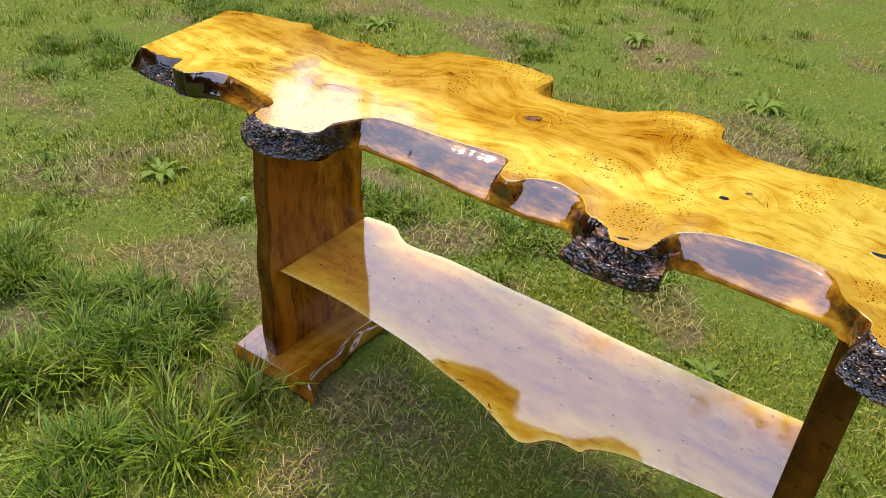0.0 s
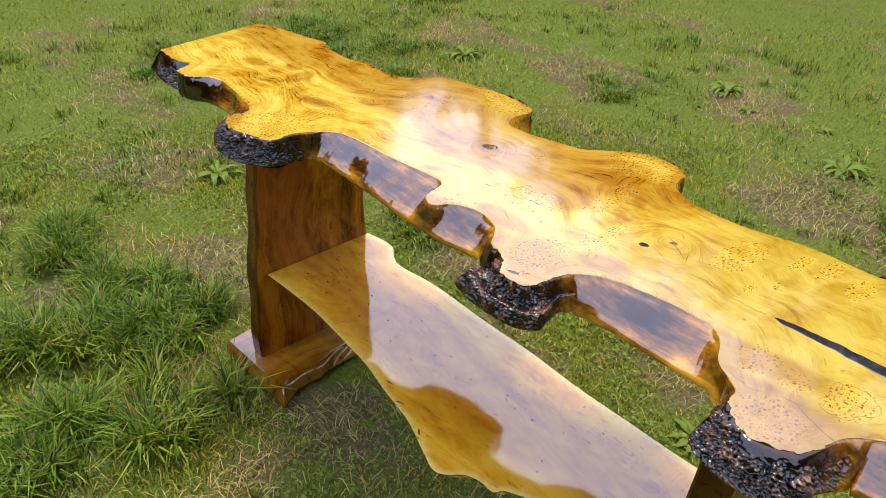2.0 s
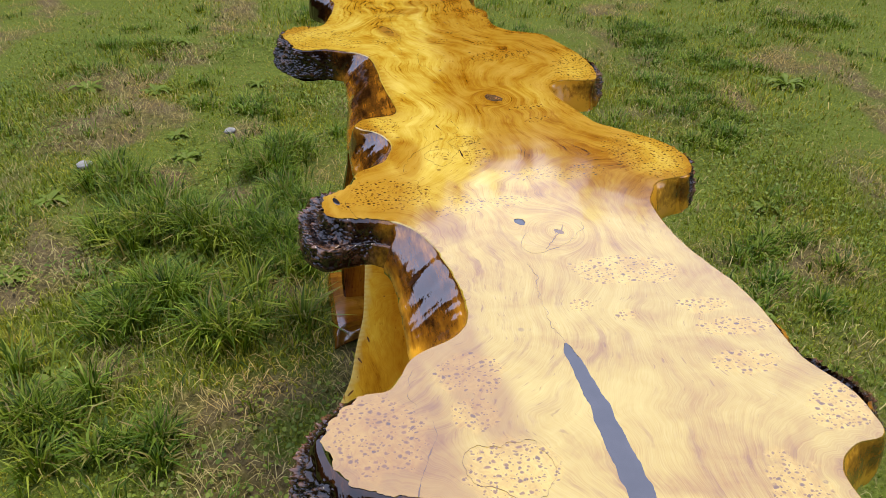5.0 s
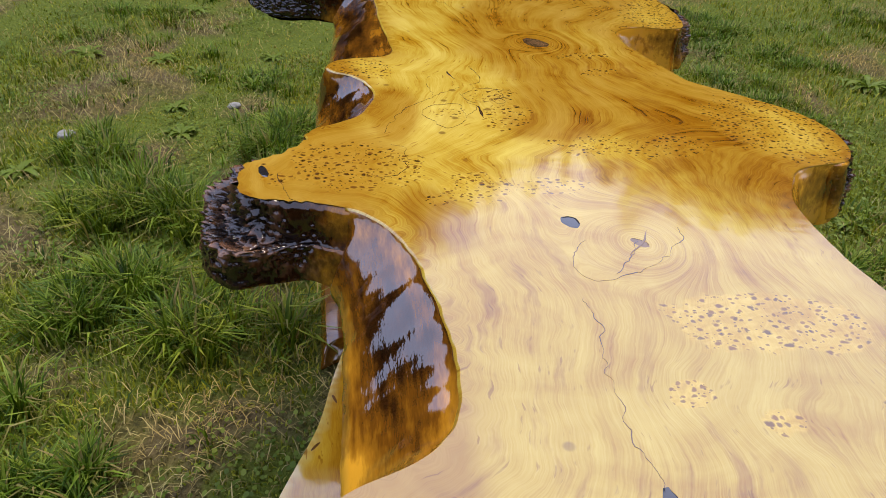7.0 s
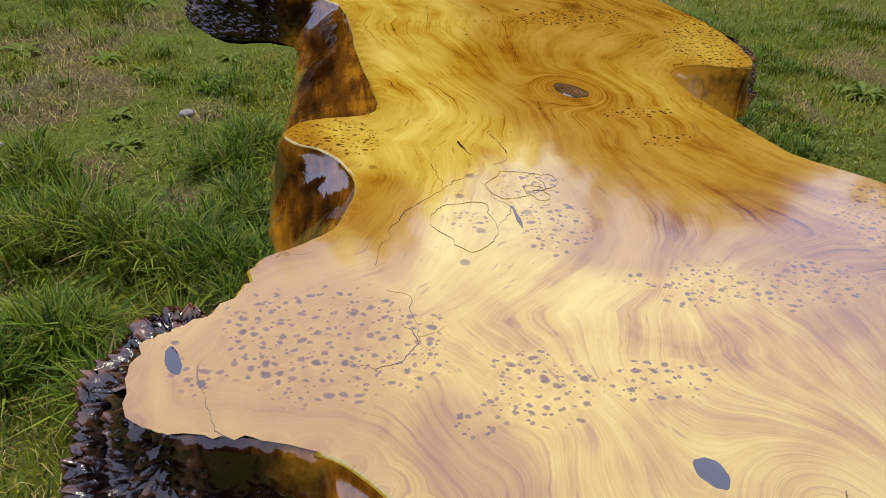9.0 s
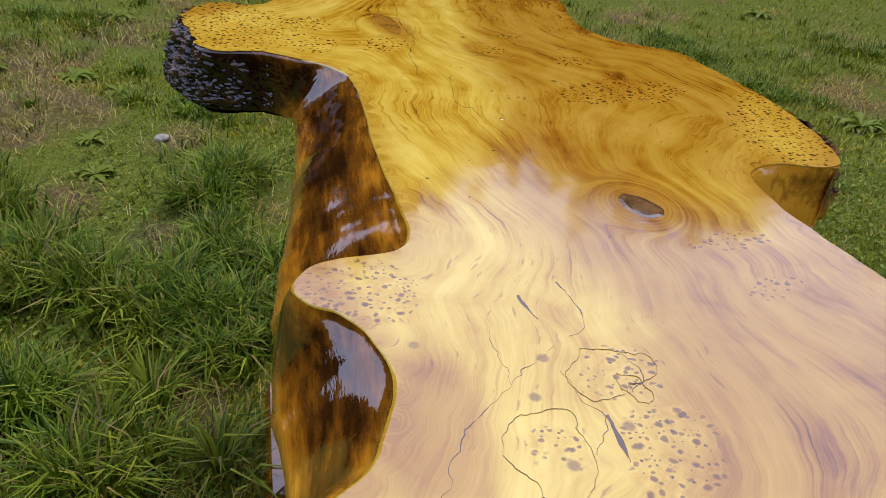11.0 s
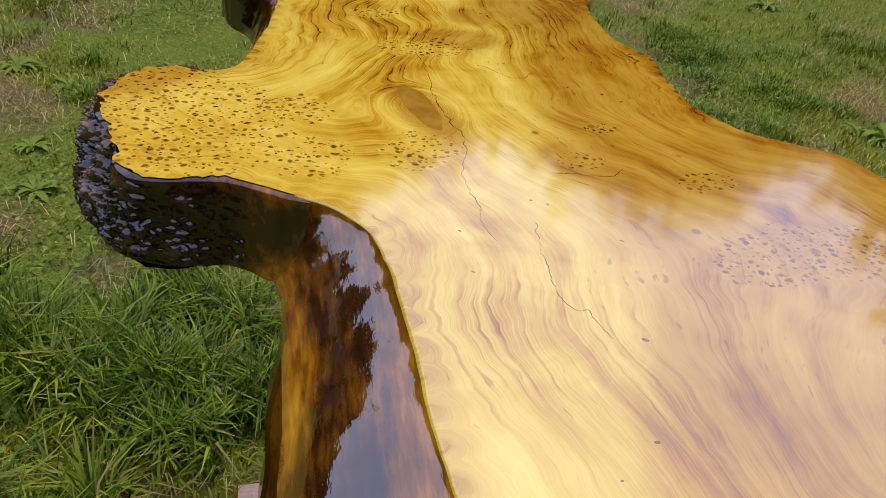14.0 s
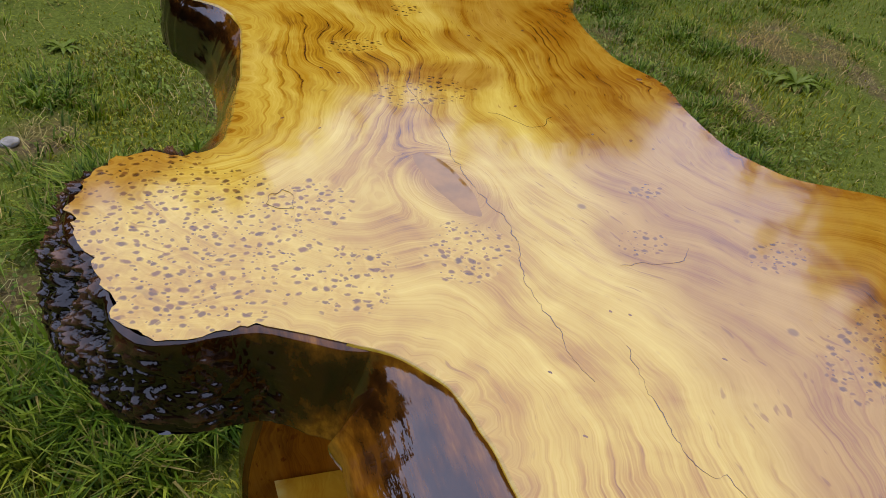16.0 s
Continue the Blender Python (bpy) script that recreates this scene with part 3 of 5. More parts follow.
def oval(name, x, y, a, b, turn, z, material, parent, label=""):
    """A flat knot or filled hole with a slightly wandering rim."""
    t = np.linspace(0, 2 * np.pi, 40, endpoint=False)
    r = 1 + 0.07 * np.sin(2 * t + x * 50) + 0.05 * np.sin(3 * t + y * 70) + 0.03 * np.sin(7 * t)
    c, s = math.cos(radians(turn)), math.sin(radians(turn))
    u, v = a * r * np.cos(t), b * r * np.sin(t)
    ring = np.c_[x + u * c - v * s, y + u * s + v * c]
    centre = np.array([x, y])
    verts = np.vstack([np.c_[ring, np.full(40, z - 0.00004)], np.c_[centre + (ring - centre) * 0.72, np.full(40, z + 0.00012)]])
    faces = [(i, (i + 1) % 40, 40 + (i + 1) % 40, 40 + i) for i in range(40)] + [tuple(range(40, 80))]
    return link(name, verts, faces, material, parent, label, None, False)


# ---- ground ----
def ground_height(x, y):
    return 0.008 * waves(x, y, 21, 3.0, 2) + 0.004 * waves(x, y, 22, 17.0, 2) - 0.016


BARE = [(-1.79, 1.27, 0.22), (-1.76, 1.10, 0.14), (-2.49, 1.24, 0.16), (-2.46, 1.64, 0.18), (-1.39, 3.76, 0.25), (-0.53, 1.82, 0.16), (-1.22, 1.83, 0.15), (-3.08, 3.17, 0.25), (-0.73, 3.00, 0.25), (-2.14, 3.50, 0.22), (-2.58, 0.10, 0.22),
        (-1.05, 0.40, 0.12), (-3.13, 0.03, 0.2), (-1.49, 0.07, 0.18), (-2.56, 2.80, 0.14), (-0.71, 0.72, 0.10), (-2.52, 0.62, 0.14), (-1.91, 0.70, 0.10), (-2.09, 0.40, 0.12)]
BARE += [(-2.76, 0.28, 0.14), (-0.89, 0.62, 0.12), (-1.04, 0.42, 0.10), (-1.39, 0.51, 0.10), (-1.31, 2.50, 0.14), (-2.03, 3.60, 0.20), (-0.45, 3.05, 0.20), (-1.34, 0.80, 0.08), (-1.58, 1.85, 0.14), (-1.30, 1.76, 0.16), (-0.97, 1.63, 0.15), (-0.79, 1.60, 0.12), (-0.95, 1.06, 0.13)]


def bareness(x, y):
    b = np.zeros_like(x)
    for cx, cy, r0 in BARE:
        b = np.maximum(b, np.exp(-((x - cx) ** 2 + (y - cy) ** 2) / (r0 * r0)))
    return np.clip(1.15 * b + 0.42 * waves(x, y, 71, 4.5, 3) + 0.25 * waves(x, y, 74, 16.0, 2) - 0.10 + 0.12 * np.exp(-((x + 0.65) / 0.75) ** 2 - ((y - 1.02) / 0.50) ** 2), 0, 1)


lines = np.concatenate([-np.geomspace(400, 6.0, 22), np.arange(-5.9, 5.95, 0.05), np.geomspace(6.0, 400, 22)])
gx, gy = np.meshgrid(lines - 1.6, lines + 1.8)
gz = ground_height(gx, gy) * (np.hypot(gx + 1.6, gy - 1.8) < 9)
m = len(lines)
quads = [(j * m + i, j * m + i + 1, (j + 1) * m + i + 1, (j + 1) * m + i) for j in range(m - 1) for i in range(m - 1)]
tagged(link("ground", np.c_[gx.ravel(), gy.ravel(), gz.ravel()], quads, SOIL, attrs={"bare": bareness(gx.ravel(), gy.ravel())}), "patchy spring lawn with bare dry soil and thatch", "lawn", kind="structure")


# ---- the table ----
TOP_Z, TOP_THICK = 0.80, 0.057
table = tagged(new("console_table"), "live-edge burl wood console table with lower shelf, glossy varnish", "table")

# rim of the top: x, y above; x, y of the flared lower edge; amber tone of the side
END_HOLLOW = [(-1.528, 0.995, -1.550, 0.972, -0.6), (-1.468, 0.988, -1.475, 0.962, -0.6), (-1.424, 0.992, -1.410, 0.962, -0.6), (-1.398, 1.003, -1.393, 0.964, -0.6),
              (-1.375, 0.962, -1.365, 0.956, -0.6), (-1.330, 0.969, -1.330, 0.963, -0.6), (-1.300, 1.001, -1.298, 0.982, -0.4), (-1.262, 1.012, -1.262, 0.990, -0.1),
              (-1.205, 1.008, -1.205, 0.992, 0.1), (-1.141, 0.997, -1.150, 0.975, 0.3), (-1.094, 0.986, -1.120, 0.955, 0.2), (-1.077, 0.964, -1.118, 0.938, -0.6)]
BURL_ONE = [(-1.082, 0.940, -1.118, 0.920, -0.8), (-1.070, 0.920, -1.096, 0.902, -0.8), (-1.045, 0.908, -1.060, 0.889, -0.8), (-1.012, 0.906, -1.015, 0.886, -0.8),
            (-0.985, 0.917, -0.975, 0.897, -0.8), (-0.945, 0.928, -0.945, 0.917, -0.8), (-0.931, 0.942, -0.925, 0.938, -0.8)]
LONG_BAY = [(-0.931, 0.965, -0.923, 0.966, -0.8), (-0.932, 0.984, -0.924, 0.985, -0.6), (-0.921, 1.010, -0.916, 1.000, -0.2), (-0.900, 1.046, -0.898, 1.014, 0),
            (-0.862, 1.065, -0.870, 1.018, 0.1), (-0.790, 1.071, -0.790, 1.018, 0), (-0.720, 1.074, -0.720, 1.015, 0), (-0.655, 1.082, -0.655, 1.010, 0.1),
            (-0.620, 1.083, -0.620, 1.008, 0.2), (-0.603, 1.072, -0.605, 1.007, 0.2), (-0.595, 1.042, -0.598, 1.007, 0.2), (-0.586, 1.025, -0.588, 1.008, 0.1)]
NOSE_BAY = [(-0.569, 1.017, -0.570, 1.008, 0), (-0.554, 1.027, -0.552, 1.008, 0), (-0.546, 1.042, -0.540, 1.009, 0), (-0.525, 1.057, -0.522, 1.010, 0),
            (-0.500, 1.063, -0.500, 1.014, 0.1), (-0.474, 1.059, -0.475, 1.018, 0.1), (-0.448, 1.049, -0.458, 1.021, 0.1), (-0.430, 1.030, -0.444, 1.016, 0), (-0.417, 1.012, -0.428, 1.003, -0.4)]
BURL_TWO = [(-0.396, 1.007, -0.404, 0.990, -0.8), (-0.370, 0.988, -0.430, 0.950, -0.8), (-0.357, 0.968, -0.384, 0.934, -0.8), (-0.332, 0.965, -0.330, 0.934, -0.8),
            (-0.309, 0.972, -0.288, 0.943, -0.8), (-0.301, 0.987, -0.268, 0.966, -0.8), (-0.298, 1.006, -0.276, 0.994, -0.8)]
WIDE_BAY = [(-0.291, 1.034, -0.278, 1.018, 0), (-0.280, 1.054, -0.262, 1.031, 0.1), (-0.246, 1.077, -0.228, 1.040, 0), (-0.195, 1.091, -0.180, 1.042, 0), (-0.140, 1.098, -0.130, 1.042, 0.1),
            (-0.098, 1.096, -0.092, 1.042, 0.5), (-0.070, 1.080, -0.066, 1.042, 0.5), (-0.053, 1.050, -0.047, 1.041, 0.3), (-0.036, 1.031, -0.030, 1.030, 0.1), (-0.006, 1.014, -0.014, 1.006, 0)]
BURL_THREE = [(-0.001, 0.990, -0.022, 0.966, -0.8), (0.018, 0.970, -0.008, 0.942, -0.8), (0.042, 0.956, 0.030, 0.928, -0.8), (0.072, 0.964, 0.072, 0.930, -0.8), (0.096, 0.981, 0.102, 0.938, -0.8), (0.105, 1.002, 0.118, 0.964, -0.8)]
LAST_BAY = [(0.113, 1.032, 0.122, 0.994, 0), (0.142, 1.066, 0.144, 1.020, 0), (0.186, 1.084, 0.186, 1.030, 0), (0.240, 1.070, 0.240, 1.022, 0), (0.288, 1.034, 0.288, 0.998, 0), (0.335, 1.020, 0.338, 0.992, 0), (0.378, 1.040, 0.385, 1.020, 0)]
FAR_RIGHT = [(0.372, 1.330, 0.380, 1.350, 0.3), (0.300, 1.352, 0.300, 1.385, 0.3), (0.215, 1.348, 0.215, 1.392, 0.4), (0.150, 1.338, 0.155, 1.385, 0.6), (0.120, 1.346, 0.128, 1.392, 0.7), (0.104, 1.368, 0.110, 1.415, 0.7),
             (0.096, 1.396, 0.088, 1.434, 0.3), (0.050, 1.402, 0.050, 1.436, 0.2), (0.000, 1.383, 0.000, 1.418, 0.2), (-0.060, 1.383, -0.060, 1.410, 0.3), (-0.120, 1.378, -0.120, 1.402, 0.4), (-0.182, 1.361, -0.182, 1.388, 0.5)]
HOOK_RIGHT = [(-0.238, 1.354, -0.238, 1.384, 0.8), (-0.292, 1.357, -0.291, 1.380, 1.0), (-0.326, 1.371, -0.320, 1.398, 1.0), (-0.348, 1.388, -0.341, 1.424, 0.9), (-0.356, 1.412, -0.364, 1.452, 0.6), (-0.366, 1.440, -0.384, 1.486, 0.4),
              (-0.408, 1.455, -0.418, 1.494, 0.3), (-0.460, 1.445, -0.464, 1.478, 0.3), (-0.505, 1.408, -0.508, 1.442, 0.4), (-0.545, 1.371, -0.547, 1.404, 0.5), (-0.592, 1.357, -0.592, 1.388, 0.7)]
HOOK_LEFT = [(-0.655, 1.342, -0.650, 1.378, 0.9), (-0.698, 1.342, -0.694, 1.372, 1.0), (-0.717, 1.353, -0.709, 1.392, 1.0), (-0.727, 1.378, -0.716, 1.422, 0.9), (-0.722, 1.414, -0.740, 1.462, 0.6), (-0.738, 1.436, -0.782, 1.480, 0.4),
             (-0.800, 1.446, -0.820, 1.486, 0.3), (-0.872, 1.441, -0.880, 1.474, 0.3), (-0.932, 1.425, -0.936, 1.456, 0.3), (-0.986, 1.409, -0.990, 1.436, 0.3), (-1.006, 1.376, -1.010, 1.404, 0.3)]
FAR_LEFT = [(-1.022, 1.348, -1.024, 1.378, 0.4), (-1.062, 1.326, -1.062, 1.358, 0.4), (-1.120, 1.325, -1.120, 1.354, 0.4), (-1.164, 1.330, -1.164, 1.356, 0.4), (-1.212, 1.312, -1.212, 1.342, 0.4), (-1.290, 1.315, -1.290, 1.342, 0.4),
            (-1.326, 1.322, -1.326, 1.348, 0.4), (-1.346, 1.336, -1.348, 1.362, 0.4), (-1.392, 1.323, -1.394, 1.346, 0.4), (-1.450, 1.313, -1.450, 1.334, 0.4), (-1.520, 1.300, -1.522, 1.320, 0.4), (-1.574, 1.276, -1.580, 1.288, 0.4)]

near_rows = spline(END_HOLLOW + BURL_ONE + LONG_BAY + NOSE_BAY + BURL_TWO + WIDE_BAY + BURL_THREE + LAST_BAY, 0.003)
far_rows = spline(FAR_RIGHT + HOOK_RIGHT + HOOK_LEFT + FAR_LEFT, 0.006)
steep = np.clip(0.25 + 0.3 * (far_rows[:, 4:5] - 0.4), 0.25, 0.38)
far_rows[:, 2:4] = far_rows[:, :2] + (far_rows[:, 2:4] - far_rows[:, :2]) * steep


def straight(a, b, n):
    t = np.linspace(0, 1, n + 2)[1:-1, None]
    return np.asarray(a) * (1 - t) + np.asarray(b) * t


right_end = straight(near_rows[-1], far_rows[0], 40)
left_end = straight(far_rows[-1], near_rows[0], 40)
left_end[:, 4], right_end[:, 4] = 0.7, 0.7
rim = np.vstack([near_rows, right_end, far_rows, left_end])
wiggle = 0.0007 * waves(rim[:, 0], rim[:, 1], 5, 130, 2) + np.where(rim[:, 4] < -0.5, 0.0019, 0.0) * (waves(rim[:, 0], rim[:, 1], 6, 260, 2) + 0.55 * waves(rim[:, 0], rim[:, 1], 9, 700, 1))
rim[:, 1] += wiggle
rim[:, 0] += np.where(rim[:, 4] < -0.5, 0.0014, 0.0) * (waves(rim[:, 0], rim[:, 1], 8, 330, 2) + 0.5 * waves(rim[:, 0], rim[:, 1], 10, 700, 1))
rim[:, 3] += wiggle

# under the bark the board itself steps back
def stretch_ends(rows, a, b):
    i = int(np.argmin(np.hypot(rows[:, 0] - a[0], rows[:, 1] - a[1])))
    j = int(np.argmin(np.hypot(rows[:, 0] - b[0], rows[:, 1] - b[1])))
    return min(i, j), max(i, j)


CRUSTS = [(near_rows, END_HOLLOW[0], END_HOLLOW[5], 0.004, (0.25, 0.5), (0.3, 0.5)), (near_rows, END_HOLLOW[10], LONG_BAY[3], 0.008, (0.10, 0.30, 0.17), (0.0, 0.10)), (near_rows, BURL_TWO[0], WIDE_BAY[1], 0.008, (0.06, 0.45), (0.0, 0.0)),
          (near_rows, WIDE_BAY[9], LAST_BAY[1], 0.009, (0.12, 0.4), (0.0, 0.4)), (far_rows, FAR_RIGHT[6], FAR_RIGHT[9], 0.016, (0.2, 0.3), (0.0, 0.0)), (far_rows, HOOK_RIGHT[4], HOOK_RIGHT[7], 0.011, (0.3, 0.3), (0.0, 0.0)), (far_rows, HOOK_LEFT[4], HOOK_LEFT[7], 0.011, (0.3, 0.3), (0.0, 0.0))]
for rows, a, b, swell, runs, band in CRUSTS:
    i, j = stretch_ends(rows, a, b)
    i += 0 if rows is near_rows else len(near_rows) + len(right_end)
    j += 0 if rows is near_rows else len(near_rows) + len(right_end)
    s = np.linspace(0, 1, j - i + 1)
    back = np.clip(np.minimum(s, 1 - s) / 0.08, 0, 1)[:, None]
    rim[i:j + 1, 2:4] -= back * (rim[i:j + 1, 2:4] - rim[i:j + 1, 0:2]) * 1.05

# knots and burl patches of the top: x, y, reach along, reach across, turn, strength
KNOTS = [(-0.660, 1.240, 0.026), (-0.241, 1.227, 0.036), (0.092, 1.095, 0.036), (-1.035, 1.107, 0.024)]
PATCHES = [(-1.000, 0.960, 0.058, 0.050, 9, 1.1), (-1.035, 0.935, 0.045, 0.030, -30, 1.0), (-1.023, 1.027, 0.022, 0.019, -19, 0.9), (-0.972, 1.097, 0.024, 0.019, -45, 1.0), (-0.958, 1.035, 0.024, 0.017, -19, 1.0),
           (-0.966, 1.202, 0.014, 0.010, -77, 1.1), (-1.017, 1.231, 0.012, 0.007, -78, 1.0), (-0.944, 1.279, 0.020, 0.011, -72, 1.0), (-0.862, 1.282, 0.038, 0.020, -72, 1.1), (-0.868, 1.310, 0.050, 0.024, -76, 1.0),
           (-1.228, 1.093, 0.021, 0.011, -75, 1.0), (-1.152, 1.138, 0.022, 0.016, -60, 1.1), (-1.150, 1.110, 0.019, 0.015, -59, 1.0), (-1.305, 1.153, 0.016, 0.011, -35, 0.9), (-0.796, 1.418, 0.072, 0.034, -20, 1.1)]
PATCHES_MID = [(-0.561, 1.049, 0.028, 0.024, -72, 1.15), (-0.616, 1.283, 0.030, 0.009, -78, 1.0), (-0.565, 1.288, 0.019, 0.008, -72, 1.0), (-0.449, 1.174, 0.028, 0.018, -27, 1.1), (-0.453, 1.122, 0.018, 0.014, -18, 0.6), (-0.499, 1.168, 0.026, 0.018, -75, 0.7),
               (-0.430, 1.402, 0.060, 0.042, 10, 1.15), (-0.387, 1.294, 0.036, 0.018, -75, 1.05), (-0.389, 1.237, 0.023, 0.015, -54, 1.1), (-0.393, 1.205, 0.008, 0.006, -37, 1.0), (-0.351, 1.045, 0.044, 0.034, 84, 1.05), (-0.340, 1.000, 0.026, 0.026, 0, 0.55),
               (-0.317, 1.133, 0.024, 0.018, -76, 1.15), (-0.320, 1.188, 0.022, 0.011, -85, 1.1), (-0.299, 1.102, 0.008, 0.007, -53, 1.1)]
PATCHES_END = [(-0.157, 1.276, 0.048, 0.023, 87, 1.1), (-0.102, 1.209, 0.010, 0.008, -64, 1.0), (-0.081, 1.248, 0.010, 0.007, -84, 1.0), (-0.086, 1.327, 0.026, 0.011, 87, 1.0), (-0.051, 1.343, 0.032, 0.012, 86, 1.0), (0.000, 1.331, 0.028, 0.014, 90, 0.9),
               (0.061, 1.383, 0.033, 0.020, -63, 1.0), (0.092, 1.095, 0.030, 0.024, -88, 1.15), (-0.017, 1.083, 0.026, 0.022, -74, 1.05), (0.033, 1.078, 0.018, 0.016, 0, 1.0), (0.044, 0.999, 0.036, 0.032, 7, 1.1), (0.160, 1.300, 0.050, 0.025, 0, 0.8), (0.310, 1.100, 0.050, 0.050, 0, 0.8)]
AMBER_ZONES = [(-1.05, 1.27, 0.20, 0.055, -8), (-0.90, 1.33, 0.12, 0.06, -10), (-1.38, 1.26, 0.16, 0.06, 0), (-0.62, 1.23, 0.12, 0.05, 20), (-0.52, 1.28, 0.08, 0.05, -60), (-0.44, 1.33, 0.10, 0.05, 0), (-0.43, 1.223, 0.041, 0.023, -81),
               (-0.452, 1.079, 0.049, 0.015, -5), (-0.78, 1.24, 0.10, 0.05, -20), (-0.28, 1.10, 0.04, 0.018, 20), (0.04, 1.01, 0.11, 0.04, 8), (-0.35, 1.02, 0.060, 0.055, 0), (-0.02, 1.08, 0.08, 0.022, 12),
               (-1.066, 0.930, 0.030, 0.018, -40), (-0.385, 0.998, 0.030, 0.014, -25), (-0.560, 1.030, 0.030, 0.014, 20), (-0.967, 1.200, 0.022, 0.020, 0), (-1.015, 1.236, 0.020, 0.020, 0),
               (-0.862, 1.270, 0.030, 0.035, 10), (-0.946, 1.282, 0.022, 0.024, 0), (-1.176, 1.156, 0.033, 0.020, -72), (-1.240, 1.180, 0.020, 0.016, 0), (-1.320, 1.130, 0.030, 0.014, 10), (-1.03, 1.108, 0.040, 0.016, 20)]


def ellipse(x, y, cx, cy, a, b, turn):
    c, s = math.cos(radians(turn)), math.sin(radians(turn))
    u, v = (x - cx) * c + (y - cy) * s, (y - cy) * c - (x - cx) * s
    return np.exp(-0.5 * ((u / a) ** 2 + (v / b) ** 2) ** 1.5)


def top_field(x, y):
    """Grain, burl eyes and amber heartwood over the tabletop: rings run with the edges, fold, and close round knots."""
    near, far = np.full(x.shape, 9.0), np.full(x.shape, 9.0)
    for rows, away in ((near_rows, near), (far_rows, far)):
        for k in range(0, len(rows), 6 if rows is near_rows else 3):
            np.minimum(away, np.hypot(x - rows[k, 0], y - rows[k, 1]), out=away)
    g = near / (near + far + 1e-4) * 0.40 + 0.026 * waves(x, y, 31, 7.0, 1) + 0.012 * waves(x, y, 32, 17.0, 2)
    g = g + 0.03 * np.sin(x * 5.0 + 1.0) + 0.0040 * waves(x, y, 33, 48.0, 2) * np.clip(0.4 + 0.8 * waves(x, y, 34, 8.0, 1), 0, 1)
    # the lines heave over every burl and close round the knots
    for k, (cx, cy, a, b, turn, s) in enumerate(PATCHES + PATCHES_MID + PATCHES_END):
        g = g + (0.016 if k % 3 else -0.014) * s * ellipse(x, y, cx, cy, a * 1.3 + 0.008, b * 1.3 + 0.008, turn)
    for cx, cy, r in KNOTS:
        d = np.hypot((x - cx) * 0.85, y - cy)
        w = 0.7 * np.exp(-(d / (0.75 * r)) ** 2)
        g = g * (1 - w) + w * (d * 1.9 + cx)
    burl = np.zeros_like(g)
    for cx, cy, a, b, turn, s in PATCHES + PATCHES_MID + PATCHES_END:
        burl = np.maximum(burl, s * ellipse(x, y, cx, cy, a, b, turn))
    amber = np.zeros_like(g)
    for zone in AMBER_ZONES:
        amber = np.maximum(amber, ellipse(x, y, *zone))
    rim_near = np.exp(-np.minimum(near, far) / 0.012) * 0.62
    return g, burl, np.clip((amber + rim_near + 0.30 * np.clip((y - 1.16) / 0.12, 0, 1) * np.clip((-0.2 - x) / 0.1, 0, 1)) * (1 - 0.25 * np.clip(burl, 0, 1)), 0, 1)


tabletop = slab_mesh(rim, TOP_Z, TOP_THICK, 0.005, top_field, "tabletop", [WOOD_TOP, BAY], table, "yellow burl wood slab with glossy varnish and dark live edges")


def stretch(rows, a, b):
    """The rim between two of its control points, finely sampled."""
    i, j = stretch_ends(rows, a, b)
    return spline(rows[np.r_[i:j - 1:(6 if rows is near_rows else 3), j]], 0.0014)


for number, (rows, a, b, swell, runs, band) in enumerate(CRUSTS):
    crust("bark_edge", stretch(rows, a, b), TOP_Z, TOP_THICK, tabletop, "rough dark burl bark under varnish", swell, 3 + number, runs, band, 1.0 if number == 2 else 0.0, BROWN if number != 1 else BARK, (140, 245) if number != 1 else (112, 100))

# filled crack, knots and hairline cracks of the top
inlay("resin_inlay", [(-0.046, 1.176), (-0.034, 1.178), (0.000, 1.180), (0.055, 1.181), (0.128, 1.182), (0.220, 1.187), (0.330, 1.200)], [0.003, 0.011, 0.015, 0.020, 0.023, 0.021, 0.012], TOP_Z, RESIN, tabletop, "black resin filling a long crack")
oval("knot", -0.658, 1.240, 0.0195, 0.0118, 28, TOP_Z, HEART, tabletop, "smooth grey-brown oval knot")
oval("knot", -0.268, 1.188, 0.009, 0.006, 10, TOP_Z, RESIN, tabletop, "small black filled hole")
oval("knot_eye", -0.241, 1.227, 0.0070, 0.0042, 35, TOP_Z, EYE, tabletop, "grey eye of a ringed knot")
inlay("knot_crack", [(-0.256, 1.236), (-0.242, 1.228), (-0.226, 1.216)], [0.0003, 0.0016, 0.0003], TOP_Z + 0.0002, EYE, tabletop, "grey crack through the eye of a ringed knot")
oval("knot", -0.342, 0.981, 0.0095, 0.0036, 18, TOP_Z, RESIN, tabletop, "small black filled hole")
oval("scar", -1.037, 1.107, 0.041, 0.0105, 12, TOP_Z, SCAR, tabletop, "smooth brown scar in the wood")
